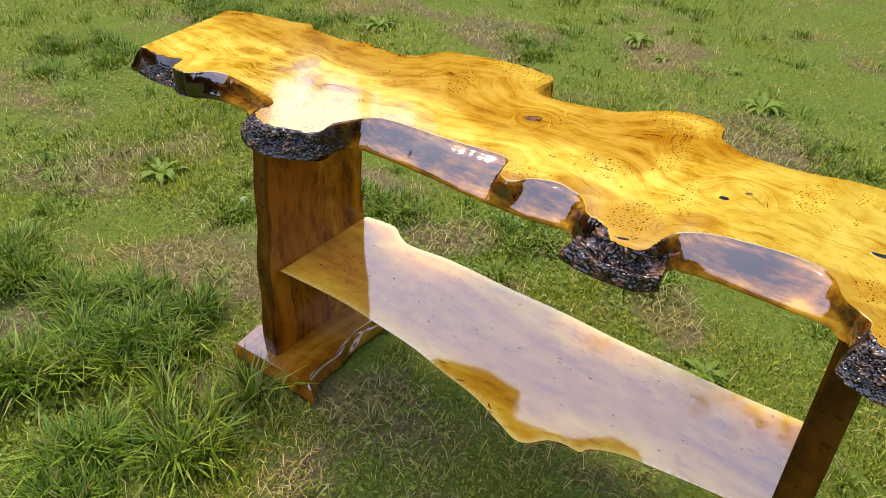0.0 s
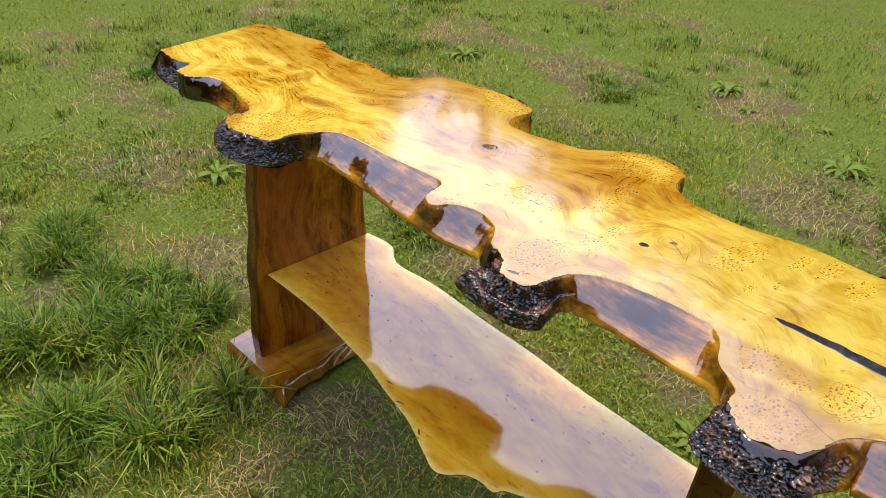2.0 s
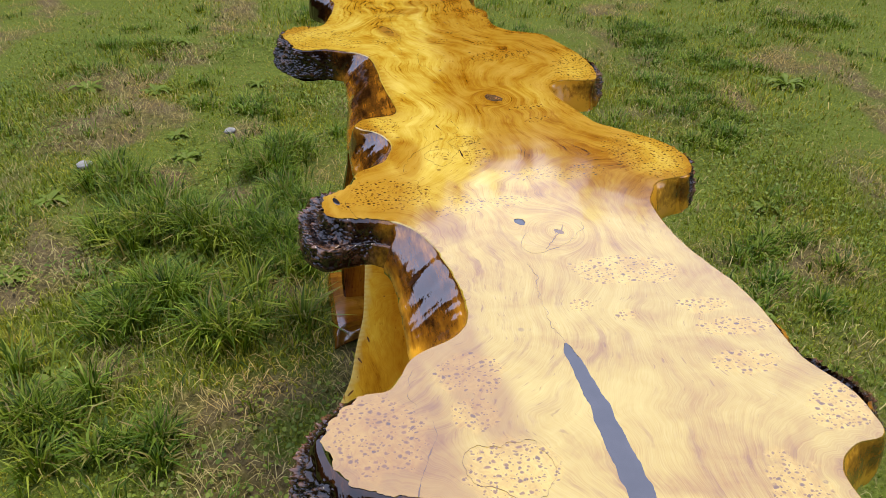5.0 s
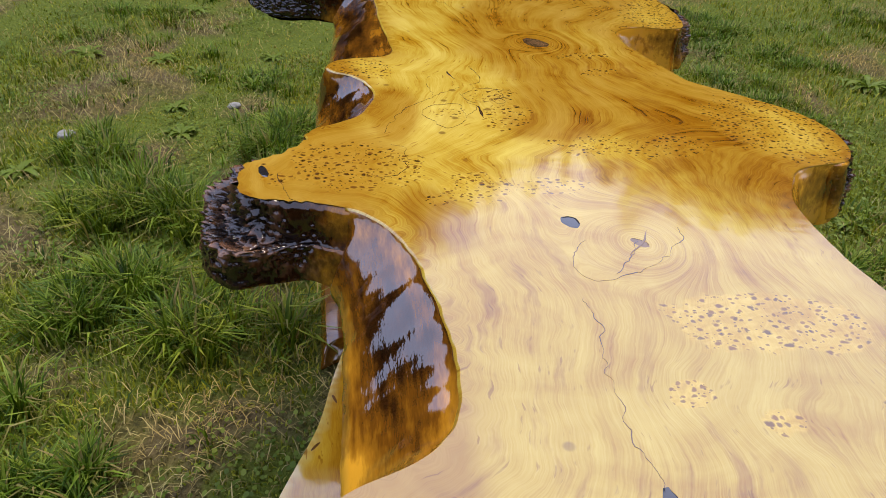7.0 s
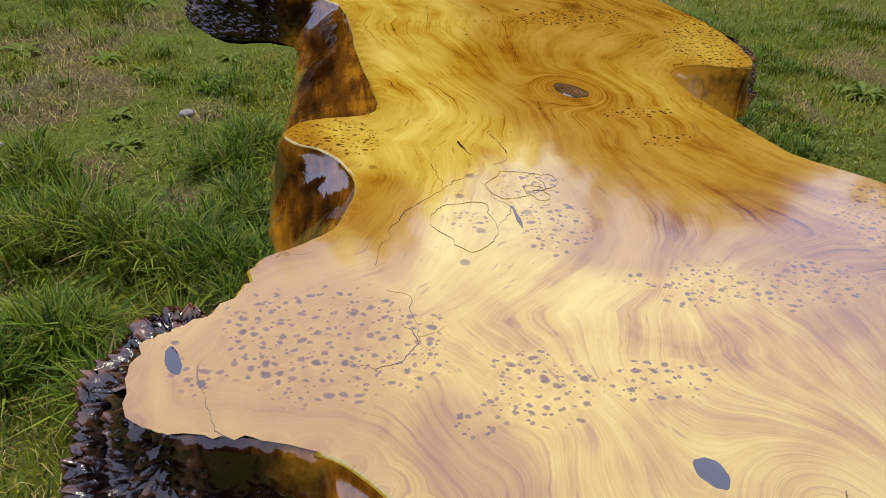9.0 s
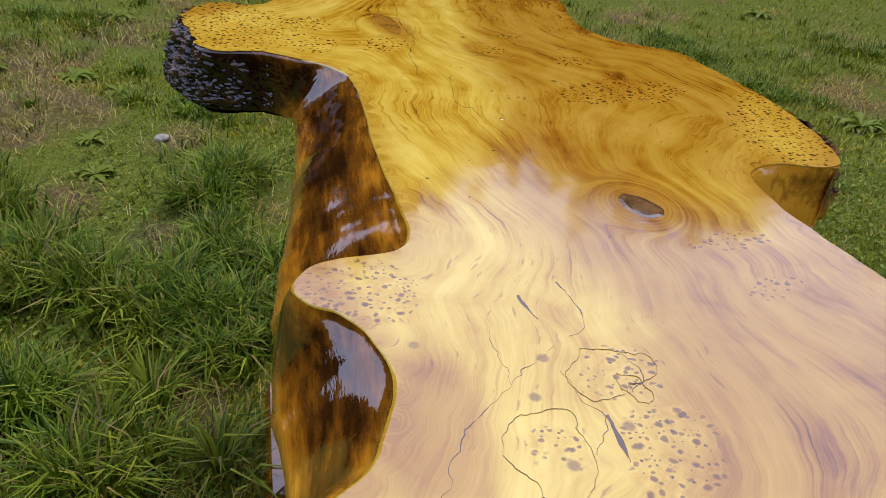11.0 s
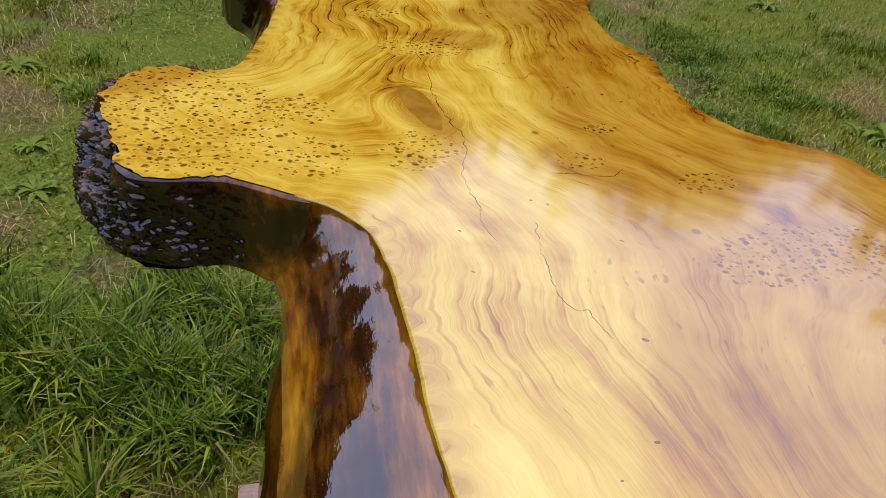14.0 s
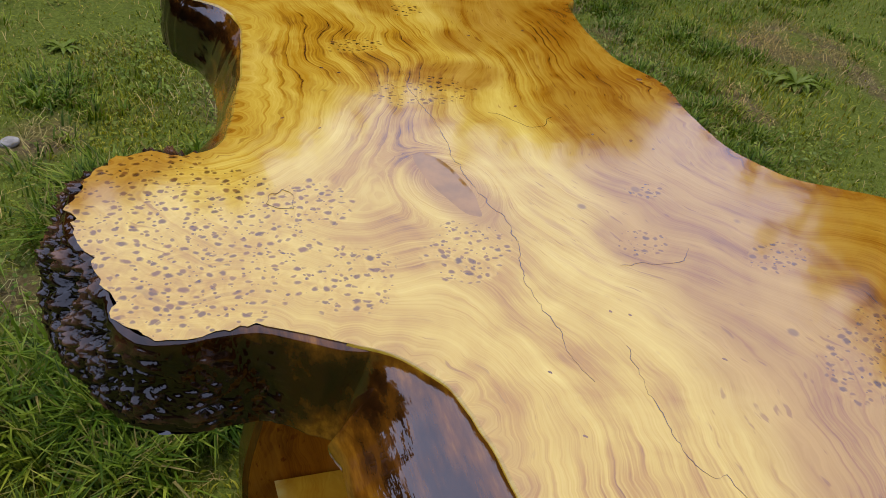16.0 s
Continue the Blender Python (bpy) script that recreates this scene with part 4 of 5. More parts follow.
# cracks and bark lines in the wood: path and width
CRACKS_MID = [([(-0.411, 1.067), (-0.427, 1.071), (-0.442, 1.079), (-0.465, 1.089), (-0.480, 1.100), (-0.490, 1.115), (-0.507, 1.129), (-0.518, 1.142)], 0.0011), ([(-0.490, 1.115), (-0.510, 1.113), (-0.530, 1.112), (-0.549, 1.116)], 0.0007),
              ([(-0.560, 1.133), (-0.551, 1.135), (-0.539, 1.139)], 0.0034), ([(-0.572, 1.158), (-0.556, 1.162), (-0.543, 1.164), (-0.530, 1.159), (-0.526, 1.151)], 0.0019),
              ([(-0.449, 1.140), (-0.461, 1.150), (-0.474, 1.151), (-0.485, 1.143), (-0.499, 1.142)], 0.0009), ([(-0.511, 1.173), (-0.499, 1.178), (-0.485, 1.171)], 0.0010),
              ([(-0.471, 1.152), (-0.458, 1.153), (-0.444, 1.152)], 0.0050), ([(-0.391, 1.075), (-0.381, 1.083), (-0.366, 1.085), (-0.352, 1.084), (-0.339, 1.078), (-0.331, 1.066), (-0.334, 1.057)], 0.0008)]
CRACKS_NEAR = [([(-0.362, 1.079), (-0.358, 1.083), (-0.350, 1.084)], 0.0046), ([(-0.352, 1.084), (-0.353, 1.090), (-0.359, 1.099)], 0.0008), ([(-0.339, 0.992), (-0.331, 0.993), (-0.317, 0.997), (-0.306, 1.001), (-0.299, 1.003), (-0.295, 1.008)], 0.0013),
               ([(-0.182, 1.176), (-0.155, 1.179), (-0.130, 1.172), (-0.101, 1.173), (-0.066, 1.174), (-0.043, 1.175)], 0.0010), ([(-0.208, 1.202), (-0.225, 1.216), (-0.241, 1.227)], 0.0012),
               ([(-0.246, 1.189), (-0.216, 1.179), (-0.201, 1.188), (-0.206, 1.211), (-0.221, 1.235), (-0.244, 1.255), (-0.261, 1.257)], 0.0012), ([(0.035, 1.044), (0.051, 1.044), (0.067, 1.036), (0.094, 1.026), (0.109, 1.022)], 0.0026), ([(-0.028, 1.034), (0.003, 1.027), (0.017, 1.031)], 0.0009)]
CRACKS_END = [([(-1.218, 1.119), (-1.133, 1.120), (-1.086, 1.123), (-1.052, 1.121), (-1.015, 1.124), (-0.991, 1.128), (-0.972, 1.128), (-0.951, 1.121), (-0.924, 1.120), (-0.907, 1.122), (-0.886, 1.122), (-0.874, 1.124)], 0.0010),
              ([(-0.891, 1.151), (-0.860, 1.145), (-0.845, 1.146), (-0.830, 1.145), (-0.818, 1.147), (-0.816, 1.156), (-0.805, 1.158), (-0.797, 1.160)], 0.0010), ([(-0.948, 1.179), (-0.946, 1.196), (-0.949, 1.218), (-0.957, 1.226)], 0.0008), ([(-1.120, 1.164), (-1.112, 1.175), (-1.097, 1.188), (-1.111, 1.210)], 0.0008)]


def bark_ring(x, y, a, b, turn, seed):
    """A wandering closed line round a burl."""
    c, s = math.cos(radians(turn)), math.sin(radians(turn))
    path = []
    for k in range(15):
        t = k * 2 * math.pi / 14
        r = 1 + 0.12 * math.sin(2 * t + seed) + 0.11 * math.sin(3 * t + seed * 5) + 0.09 * math.sin(5 * t + seed * 2)
        u, v = a * r * math.cos(t), b * r * math.sin(t)
        path.append((x + u * c - v * s, y + u * s + v * c))
    return path


for path, width in CRACKS_MID + CRACKS_NEAR + CRACKS_END:
    k = len(path)
    width *= 1.1
    inlay("crack", path, [width * (0.35 + 0.65 * math.sin(math.pi * (i + 0.6) / (k + 0.2))) for i in range(k)], TOP_Z, CRACK, tabletop)
for seed, ring in enumerate(((-0.453, 1.122, 0.025, 0.017, -18), (-0.499, 1.164, 0.021, 0.016, -75), (-0.488, 1.172, 0.010, 0.007, 30), (0.092, 1.096, 0.033, 0.028, -88), (-1.028, 1.010, 0.010, 0.006, 20))):
    inlay("bark_line", bark_ring(*ring, seed), [0.00045] * 15, TOP_Z + 0.0002, CRACK, tabletop)
PITS = [(-0.883, 1.106, 3), (-0.847, 1.106, 3), (-0.876, 1.195, 3.5), (-0.796, 1.176, 5), (-0.916, 1.154, 3), (-0.912, 1.163, 3), (-1.190, 1.061, 4), (-1.182, 1.072, 4), (-1.104, 1.044, 3), (-1.118, 1.023, 4), (-1.251, 1.195, 4)]
PITS += [(-1.128, 1.188, 4), (-1.086, 1.229, 4), (-1.076, 1.254, 5), (-1.064, 1.265, 4), (-1.263, 1.249, 4), (-0.667, 1.127, 3), (-0.692, 1.103, 4), (-0.720, 1.136, 2), (-0.737, 1.157, 3.5), (-0.619, 1.205, 4), (-1.169, 1.313, 8)]
for x, y, size in PITS:
    oval("pit", x, y, size * 0.00040, size * 0.00024, 30 + 400 * x, TOP_Z, PIN, tabletop, "tiny brown pit")


# shelf
SHELF_NEAR = [(-1.203, 1.036, -1.203, 1.030, 0.9), (-1.086, 1.042, -1.086, 1.035, 0.9), (-0.990, 1.043, -0.990, 1.036, 0.9), (-0.880, 1.035, -0.880, 1.028, 0.9), (-0.775, 1.025, -0.775, 1.018, 0.9), (-0.680, 1.006, -0.680, 0.999, 0.9), (-0.590, 0.990, -0.590, 0.983, 0.9),
              (-0.510, 0.962, -0.510, 0.955, 0.8), (-0.466, 0.948, -0.466, 0.940, 0.7), (-0.442, 0.957, -0.440, 0.949, 0.6), (-0.417, 0.985, -0.414, 0.976, 0.4), (-0.387, 0.996, -0.384, 0.986, 0.2), (-0.356, 0.997, -0.353, 0.986, 0.1), (-0.343, 1.016, -0.338, 1.004, 0.3),
              (-0.291, 1.040, -0.291, 1.032, 0.8), (-0.238, 1.049, -0.238, 1.042, 0.9), (-0.127, 1.064, -0.127, 1.057, 0.9), (-0.037, 1.072, -0.037, 1.066, 0.9)]
SHELF_FAR = [(-0.037, 1.337, -0.037, 1.344, 0.9), (-0.183, 1.328, -0.183, 1.335, 0.9), (-0.304, 1.326, -0.304, 1.333, 0.9), (-0.434, 1.324, -0.434, 1.331, 0.9), (-0.579, 1.330, -0.579, 1.337, 0.9), (-0.732, 1.328, -0.732, 1.335, 0.9),
             (-0.902, 1.331, -0.902, 1.338, 0.9), (-1.020, 1.318, -1.020, 1.325, 0.9), (-1.065, 1.330, -1.065, 1.337, 0.9), (-1.105, 1.356, -1.105, 1.363, 0.9), (-1.150, 1.358, -1.150, 1.365, 0.9), (-1.203, 1.348, -1.203, 1.355, 0.9)]
s_near, s_far = spline(SHELF_NEAR, 0.008), spline(SHELF_FAR, 0.010)
# the board's sides lean in under its pale rim
s_near[:, 2:4] = s_near[:, :2] + (0.0, 0.026)
s_far[:, 2:4] = s_far[:, :2] - (0.0, 0.016)
shelf_rim = np.vstack([s_near, straight(s_near[-1], s_far[0], 24), s_far, straight(s_far[-1], s_near[0], 24)])


def shelf_field(x, y):
    g = y * 0.9 + 0.030 * waves(x, y, 41, 5.0, 2) + 0.10 * np.exp(-((y - 1.17 + 0.05 * np.sin(x * 4)) / 0.07) ** 2) * np.cos(x * 3.1 + 0.4)
    edge = np.full(x.shape, 9.0)
    for rows in (s_near, s_far):
        for px, py in rows[::2, :2]:
            np.minimum(edge, np.hypot(x - px, y - py), out=edge)
    sap = np.clip(1.2 - (edge + 0.004 * waves(x, y, 43, 9, 2)) / np.where(y > 1.2, 0.020, 0.010), 0, 1)
    return g, sap, np.clip(-0.35 + edge * 14 + 0.4 * waves(x, y, 42, 6, 2), 0, 0.85)


SIDE_WOOD = wood_material("shelf_edge_wood", (0.50, 0.34, 0.060), (0.40, 0.22, 0.020), (0.18, 0.07, 0.006), 60.0, 0.3, 0.10, 0.8, 1.35)
shelf = slab_mesh(shelf_rim, 0.304, 0.024, 0.010, shelf_field, "shelf", [WOOD_SHELF, SIDE_WOOD], table, "pale yellow live-edge wooden shelf, glossy varnish")
r = random.Random(5)
for k in range(46):
    x, y = r.uniform(-1.18, -0.10), r.gauss(1.19, 0.075)
    if 1.06 < y < 1.32:
        oval("wormhole", x, y, r.uniform(0.0018, 0.0042), r.uniform(0.0012, 0.0024), r.uniform(0, 180), 0.304, KNOT, shelf)
for x, y, turn in ((-0.553, 0.988, -35), (-0.700, 1.030, 10), (-0.640, 1.010, 20)):
    oval("wormhole", x, y, 0.010, 0.0020, turn, 0.304, KNOT, shelf)

crust("bark_knob", stretch(s_near, SHELF_NEAR[10], SHELF_NEAR[13]), 0.304, 0.018, shelf, "orange-brown lump of bark", 0.010, 19, (0.3, 0.3), (0.0, 0.0), 0.0, KNOB)


# legs: boards standing across, with natural edges
def leg(x_in, x_out, label):
    zs = np.linspace(0.040, TOP_Z - TOP_THICK + 0.002, 48)
    near = 0.986 + 0.075 * zs + 0.004 * np.sin(zs * 11 + x_in * 9) + 0.003 * np.sin(zs * 31 + 1)
    far = 1.350 + 0.006 * np.sin(zs * 8 + 2) + 0.003 * np.sin(zs * 27)
    ny = 22
    lo, hi = min(x_in, x_out), max(x_in, x_out)
    section = []
    bevel = 0.006
    for x, f in ((lo, bevel), (lo + bevel, 0.0), (hi - bevel, 0.0), (hi, bevel)):
        section.append((x, 0, f))
    for q in np.linspace(0.04, 0.96, ny):
        section.append((hi, q, 0))
    for x, f in ((hi, -bevel), (hi - bevel, 0.0), (lo + bevel, 0.0), (lo, -bevel)):
        section.append((x, 1, f))
    for q in np.linspace(0.96, 0.04, ny):
        section.append((lo, q, 0))
    k = len(section)
    verts, grain = [], []
    for z, a, b in zip(zs, near, far):
        for x, q, f in section:
            y = a + (b - a) * q + f
            verts.append((x, y, z))
            grain.append(y * 0.9 + 0.02 * math.sin(z * 5 + y * 6) + 0.012 * math.sin(z * 13 + 2) + (x - lo) * 0.5)
    faces = [(j * k + i, j * k + (i + 1) % k, (j + 1) * k + (i + 1) % k, (j + 1) * k + i) for j in range(len(zs) - 1) for i in range(k)]
    faces += [tuple(reversed(range(k))), tuple((len(zs) - 1) * k + i for i in range(k))]
    g = np.array(grain)
    v = np.array(verts)
    am = np.clip(np.where(v[:, 1] < 1.185, 0.85, 0.15) + 0.25 * waves(v[:, 1], v[:, 2], 51, 9, 2), 0, 1)
    edge = [1 if i < 3 else 0 for _ in range(len(zs) - 1) for i in range(k)] + [0, 0]
    ob = link("leg", verts, faces, [WOOD_LEG, SHADED_EDGE], table, label, edge, False, {"grain": g, "burl": g * 0, "amber": am, "fall": g * 0})
    return ob


leg(-1.205, -1.252, "amber-brown varnished board leg")
leg(-0.034, 0.020, "amber-brown varnished board leg")


# feet: thick live-edge planks lying across under the legs
def foot(cx, flip):
    rows_in = [(0.136, 0.976, 0.156, 0.964, 0.4), (0.114, 0.996, 0.136, 0.992, 0.3), (0.104, 1.030, 0.118, 1.030, 0.2), (0.102, 1.070, 0.115, 1.070, 0.2), (0.104, 1.100, 0.116, 1.100, 0.2), (0.092, 1.150, 0.106, 1.150, 0.2), (0.088, 1.205, 0.104, 1.205, 0.2), (0.098, 1.290, 0.110, 1.290, 0.2), (0.104, 1.405, 0.114, 1.407, 0.3)]
    rows_out = [(-0.124, 1.400, -0.132, 1.402, 0.3), (-0.130, 1.300, -0.138, 1.300, 0.2), (-0.122, 1.180, -0.130, 1.180, 0.2), (-0.130, 1.060, -0.138, 1.060, 0.2), (-0.120, 0.962, -0.128, 0.956, 0.3)]
    a, b = spline(rows_in, 0.010), spline(rows_out, 0.012)
    rows = np.vstack([a, straight(a[-1], b[0], 24), b, straight(b[-1], a[0], 24)])
    rows[:, [0, 2]] = cx + flip * rows[:, [0, 2]]
    if flip < 0:
        rows = rows[::-1]

    def field(x, y):
        g = (x - cx) * 0.9 + 0.015 * waves(x, y, 61, 9, 2)
        return g, g * 0, np.clip(0.5 + 0.4 * waves(x, y, 62, 9, 2), 0, 1)

    return slab_mesh(rows, 0.050, 0.050, 0.02, field, "foot", [WOOD_FOOT, WOOD_FOOT], table, "thick varnished plank foot with ragged edge")


foot(-1.205, 1)
foot(-0.030, -1)


# ---- lawn ----
TUFTS = [(-1.78, 0.35, 0.16, 0.17), (-2.20, 0.81, 0.15, 0.16), (-1.22, 0.74, 0.16, 0.18), (-0.94, 0.28, 0.13, 0.15), (-3.51, 2.67, 0.16, 0.15), (-1.40, 2.36, 0.14, 0.14), (-3.44, 1.98, 0.16, 0.14), (-1.58, 0.90, 0.16, 0.17), (-1.41, 0.54, 0.16, 0.18), (-1.72, 0.46, 0.18, 0.19), (-1.55, 0.76, 0.14, 0.17), (-1.92, 1.46, 0.10, 0.12), (-1.52, 1.80, 0.12, 0.14), (-1.07, 1.98, 0.12, 0.12),
         (-2.13, 0.80, 0.15, 0.16), (-1.85, 0.82, 0.14, 0.15), (-0.87, 0.32, 0.12, 0.14), (-3.60, 0.10, 0.16, 0.14), (-2.78, 0.66, 0.14, 0.12), (-2.71, 2.58, 0.16, 0.15), (-1.22, 2.22, 0.12, 0.13), (-3.72, 3.80, 0.2, 0.14)]
TUFTS_MORE = [(-2.26, 2.62, 0.15, 0.13), (-1.72, 0.92, 0.12, 0.14), (-3.57, 2.72, 0.2, 0.13), (-0.67, 2.02, 0.10, 0.11), (-3.69, 1.87, 0.18, 0.14), (-3.10, 3.02, 0.16, 0.13), (-1.46, 0.94, 0.13, 0.15),
              (-1.66, 0.67, 0.15, 0.18), (-2.54, 2.66, 0.13, 0.13), (-0.80, 0.52, 0.10, 0.12), (-1.28, 0.42, 0.14, 0.15), (-2.05, 0.25, 0.16, 0.15), (-0.3, 3.1, 0.14, 0.12), (-1.9, 3.4, 0.16, 0.12), (-4.2, 1.1, 0.2, 0.14)]


def blades(x, y, height, width, lean, heading, dry, curl=0.5):
    """Bent, tapering blades of grass, five corners each."""
    n = len(x)
    z = ground_height(x, y) - 0.002
    dx, dy = np.cos(heading), np.sin(heading)
    px, py = -dy, dx
    verts = np.empty((n, 5, 3), np.float32)
    for k, (s, w) in enumerate(((0.0, 1.0), (0.55, 0.85))):
        reach = lean * height * s ** (1 + curl)
        up = height * s * np.sqrt(np.clip(1 - (lean * s) ** 2 * 0.6, 0.05, 1))
        for side in (0, 1):
            off = (side - 0.5) * width * w
            verts[:, 2 * k + side] = np.c_[x + dx * reach + px * off, y + dy * reach + py * off, z + up]
    up = height * np.sqrt(np.clip(1 - lean ** 2 * 0.75, 0.05, 1)) * (1 - 0.25 * lean)
    verts[:, 4] = np.c_[x + dx * lean * height, y + dy * lean * height, z + up]
    tris = (np.arange(n)[:, None, None] * 5 + np.array([(0, 1, 2), (1, 3, 2), (2, 3, 4)])[None]).reshape(-1, 3)
    return verts.reshape(-1, 3), tris, np.repeat(dry, 5)


def scatter(n, lo, hi, seed):
    q = np.random.RandomState(seed)
    return q, q.uniform(lo[0], hi[0], n), q.uniform(lo[1], hi[1], n)


def foot_print(x, y):
    return ((np.abs(x + 1.205) < 0.16) | (np.abs(x + 0.03) < 0.16)) & (y > 0.955) & (y < 1.415)


parts = []
for n, lo, hi, tall, wide, seed in ((330000, (-3.5, -0.8), (1.0, 3.5), 0.021, 0.0030, 81), (170000, (-6.6, -2.6), (2.6, 7.4), 0.026, 0.0046, 82)):
    q, x, y = scatter(n, lo, hi, seed)
    b = bareness(x, y)
    edge = np.minimum(np.minimum(x - lo[0], hi[0] - x), np.minimum(y - lo[1], hi[1] - y)) + 0.35 * waves(x, y, 75, 3.0, 2)
    keep = (q.uniform(size=n) < (1.0 - 0.97 * b) * np.clip(edge / 1.1, 0, 1)) & ~foot_print(x, y)
    x, y, b = x[keep], y[keep], b[keep]
    k = len(x)
    lush = np.clip(0.75 + 0.55 * waves(x, y, 72, 3.2, 3), 0.35, 1.7)
    h = tall * lush * q.uniform(0.55, 1.35, k) * (1 - 0.4 * b)
    dry = (q.uniform(size=k) < 0.12 + 0.45 * b) * q.uniform(0.4, 1.0, k)
    parts.append(blades(x, y, h, wide * q.uniform(0.6, 1.4, k), q.uniform(0.15, 0.95, k), q.uniform(0, 2 * np.pi, k), dry))
shift = 0
for i, (v, t, d) in enumerate(parts):
    parts[i] = (v, t + shift, d)
    shift += len(v)
lawn = soup("lawn_grass", np.vstack([p[0] for p in parts]), np.vstack([p[1] for p in parts]), GRASS, None, {"dry": np.concatenate([p[2] for p in parts])})
tagged(lawn, "short uneven spring grass with dry blades", "grass", kind="stuff")

parts, shift = [], 0
q = np.random.RandomState(83)
for cx, cy, rad, tall in TUFTS + TUFTS_MORE:
    if cx < -2.2 or cy > 1.3:
        rad, tall = rad * 1.45, tall * 0.52
    for _ in range(6):
        ox, oy = cx + q.normal(0, rad * 0.42), cy + q.normal(0, rad * 0.42)
        k = int(150 * rad / 0.15)
        ang, rr = q.uniform(0, 2 * np.pi, k), np.abs(q.normal(0, rad * 0.24, k))
        x, y = ox + rr * np.cos(ang), oy + rr * np.sin(ang)
        ok = ~foot_print(x, y) & ~((y > 0.93) & (y < 1.42) & (x > -1.5) & (x < 0.3))
        x, y, ang, k = x[ok], y[ok], ang[ok], int(ok.sum())
        v, t, d = blades(x, y, 0.72 * tall * q.uniform(0.4, 1.15, k), q.uniform(0.0028, 0.0066, k), q.uniform(0.25, 0.98, k), ang + q.normal(0, 0.7, k), (q.uniform(size=k) < 0.12) * q.uniform(0.4, 1.0, k), 0.9)
        parts.append((v, t + shift, d))
        shift += len(v)
# small tufts all over, thickest where the lawn is lush
q, xs, ys = scatter(900, (-4.4, -0.9), (0.9, 4.6), 86)
for cx, cy, luck in zip(xs, ys, q.uniform(size=len(xs))):
    lush = float(waves(np.array(cx), np.array(cy), 76, 3.4, 3))
    if luck > 0.45 + 0.45 * lush or (0.9 < cy < 1.45 and -1.5 < cx < 0.45):
        continue
    k, rad, tall = int(q.randint(26, 60)), q.uniform(0.022, 0.065), q.uniform(0.035, 0.070)
    ang, rr = q.uniform(0, 2 * np.pi, k), np.abs(q.normal(0, rad, k))
    v, t, d = blades(cx + rr * np.cos(ang), cy + rr * np.sin(ang), tall * q.uniform(0.4, 1.15, k), q.uniform(0.0026, 0.0062, k), q.uniform(0.25, 0.98, k), ang + q.normal(0, 0.6, k), (q.uniform(size=k) < 0.15) * q.uniform(0.4, 1.0, k), 0.9)
    parts.append((v, t + shift, d))
    shift += len(v)
tufts = soup("grass_tufts", np.vstack([p[0] for p in parts]), np.vstack([p[1] for p in parts]), TUFT, None, {"dry": np.concatenate([p[2] for p in parts])})
tagged(tufts, "long arching clumps of green grass in the lawn", "grass", kind="stuff")

# dry straw lying about
q, x, y = scatter(170000, (-4.6, -1.0), (0.8, 5.2), 84)
keep = q.uniform(size=len(x)) < 0.07 + 0.88 * bareness(x, y) + 0.30 * np.exp(-((x + 0.6) / 0.6) ** 2 - ((y - 1.0) / 0.4) ** 2)
x, y = x[keep & ~foot_print(x, y)], y[keep & ~foot_print(x, y)]
k = len(x)
v, t, d = blades(x, y, q.uniform(0.010, 0.050, k), q.uniform(0.0010, 0.0024, k), q.uniform(0.93, 1.1, k), q.uniform(0, 2 * np.pi, k), np.zeros(k), 0.0)
v[:, 2] += np.repeat(q.uniform(0.001, 0.016, k), 5)
tagged(soup("straw_litter", v, t, STRAW, None, {"dry": d}), "dry straw and dead grass stems on the soil", "straw", kind="stuff")

# small round leaves of clover and ground weeds
q, x, y = scatter(70000, (-3.8, -0.8), (0.8, 3.8), 85)
keep = (waves(x, y, 73, 5.0, 3) + q.normal(0, 0.3, len(x)) + 0.5 * np.exp(-((x + 0.6) / 0.6) ** 2 - ((y - 1.1) / 0.35) ** 2) > 0.30) & ~foot_print(x, y)
x, y = x[keep], y[keep]
k = len(x)
a, tip = q.uniform(0, 2 * np.pi, k), q.uniform(-0.35, 0.35, (2, k))
size, z = q.uniform(0.003, 0.007, k), ground_height(x, y) + q.uniform(0.006, 0.026, k)
verts = np.empty((k, 6, 3), np.float32)
for i in range(6):
    th = a + i * np.pi / 3
    u, w = np.cos(th) * size, np.sin(th) * size * 0.8
    verts[:, i] = np.c_[x + u, y + w, z + u * tip[0] + w * tip[1]]
tris = (np.arange(k)[:, None, None] * 6 + np.array([(0, 1, 2), (0, 2, 3), (0, 3, 4), (0, 4, 5)])[None]).reshape(-1, 3)
tagged(soup("ground_leaves", verts, tris, WEED, None, {"dry": np.zeros(k * 6)}), "small round leaves of clover in the lawn", "clover", kind="stuff")


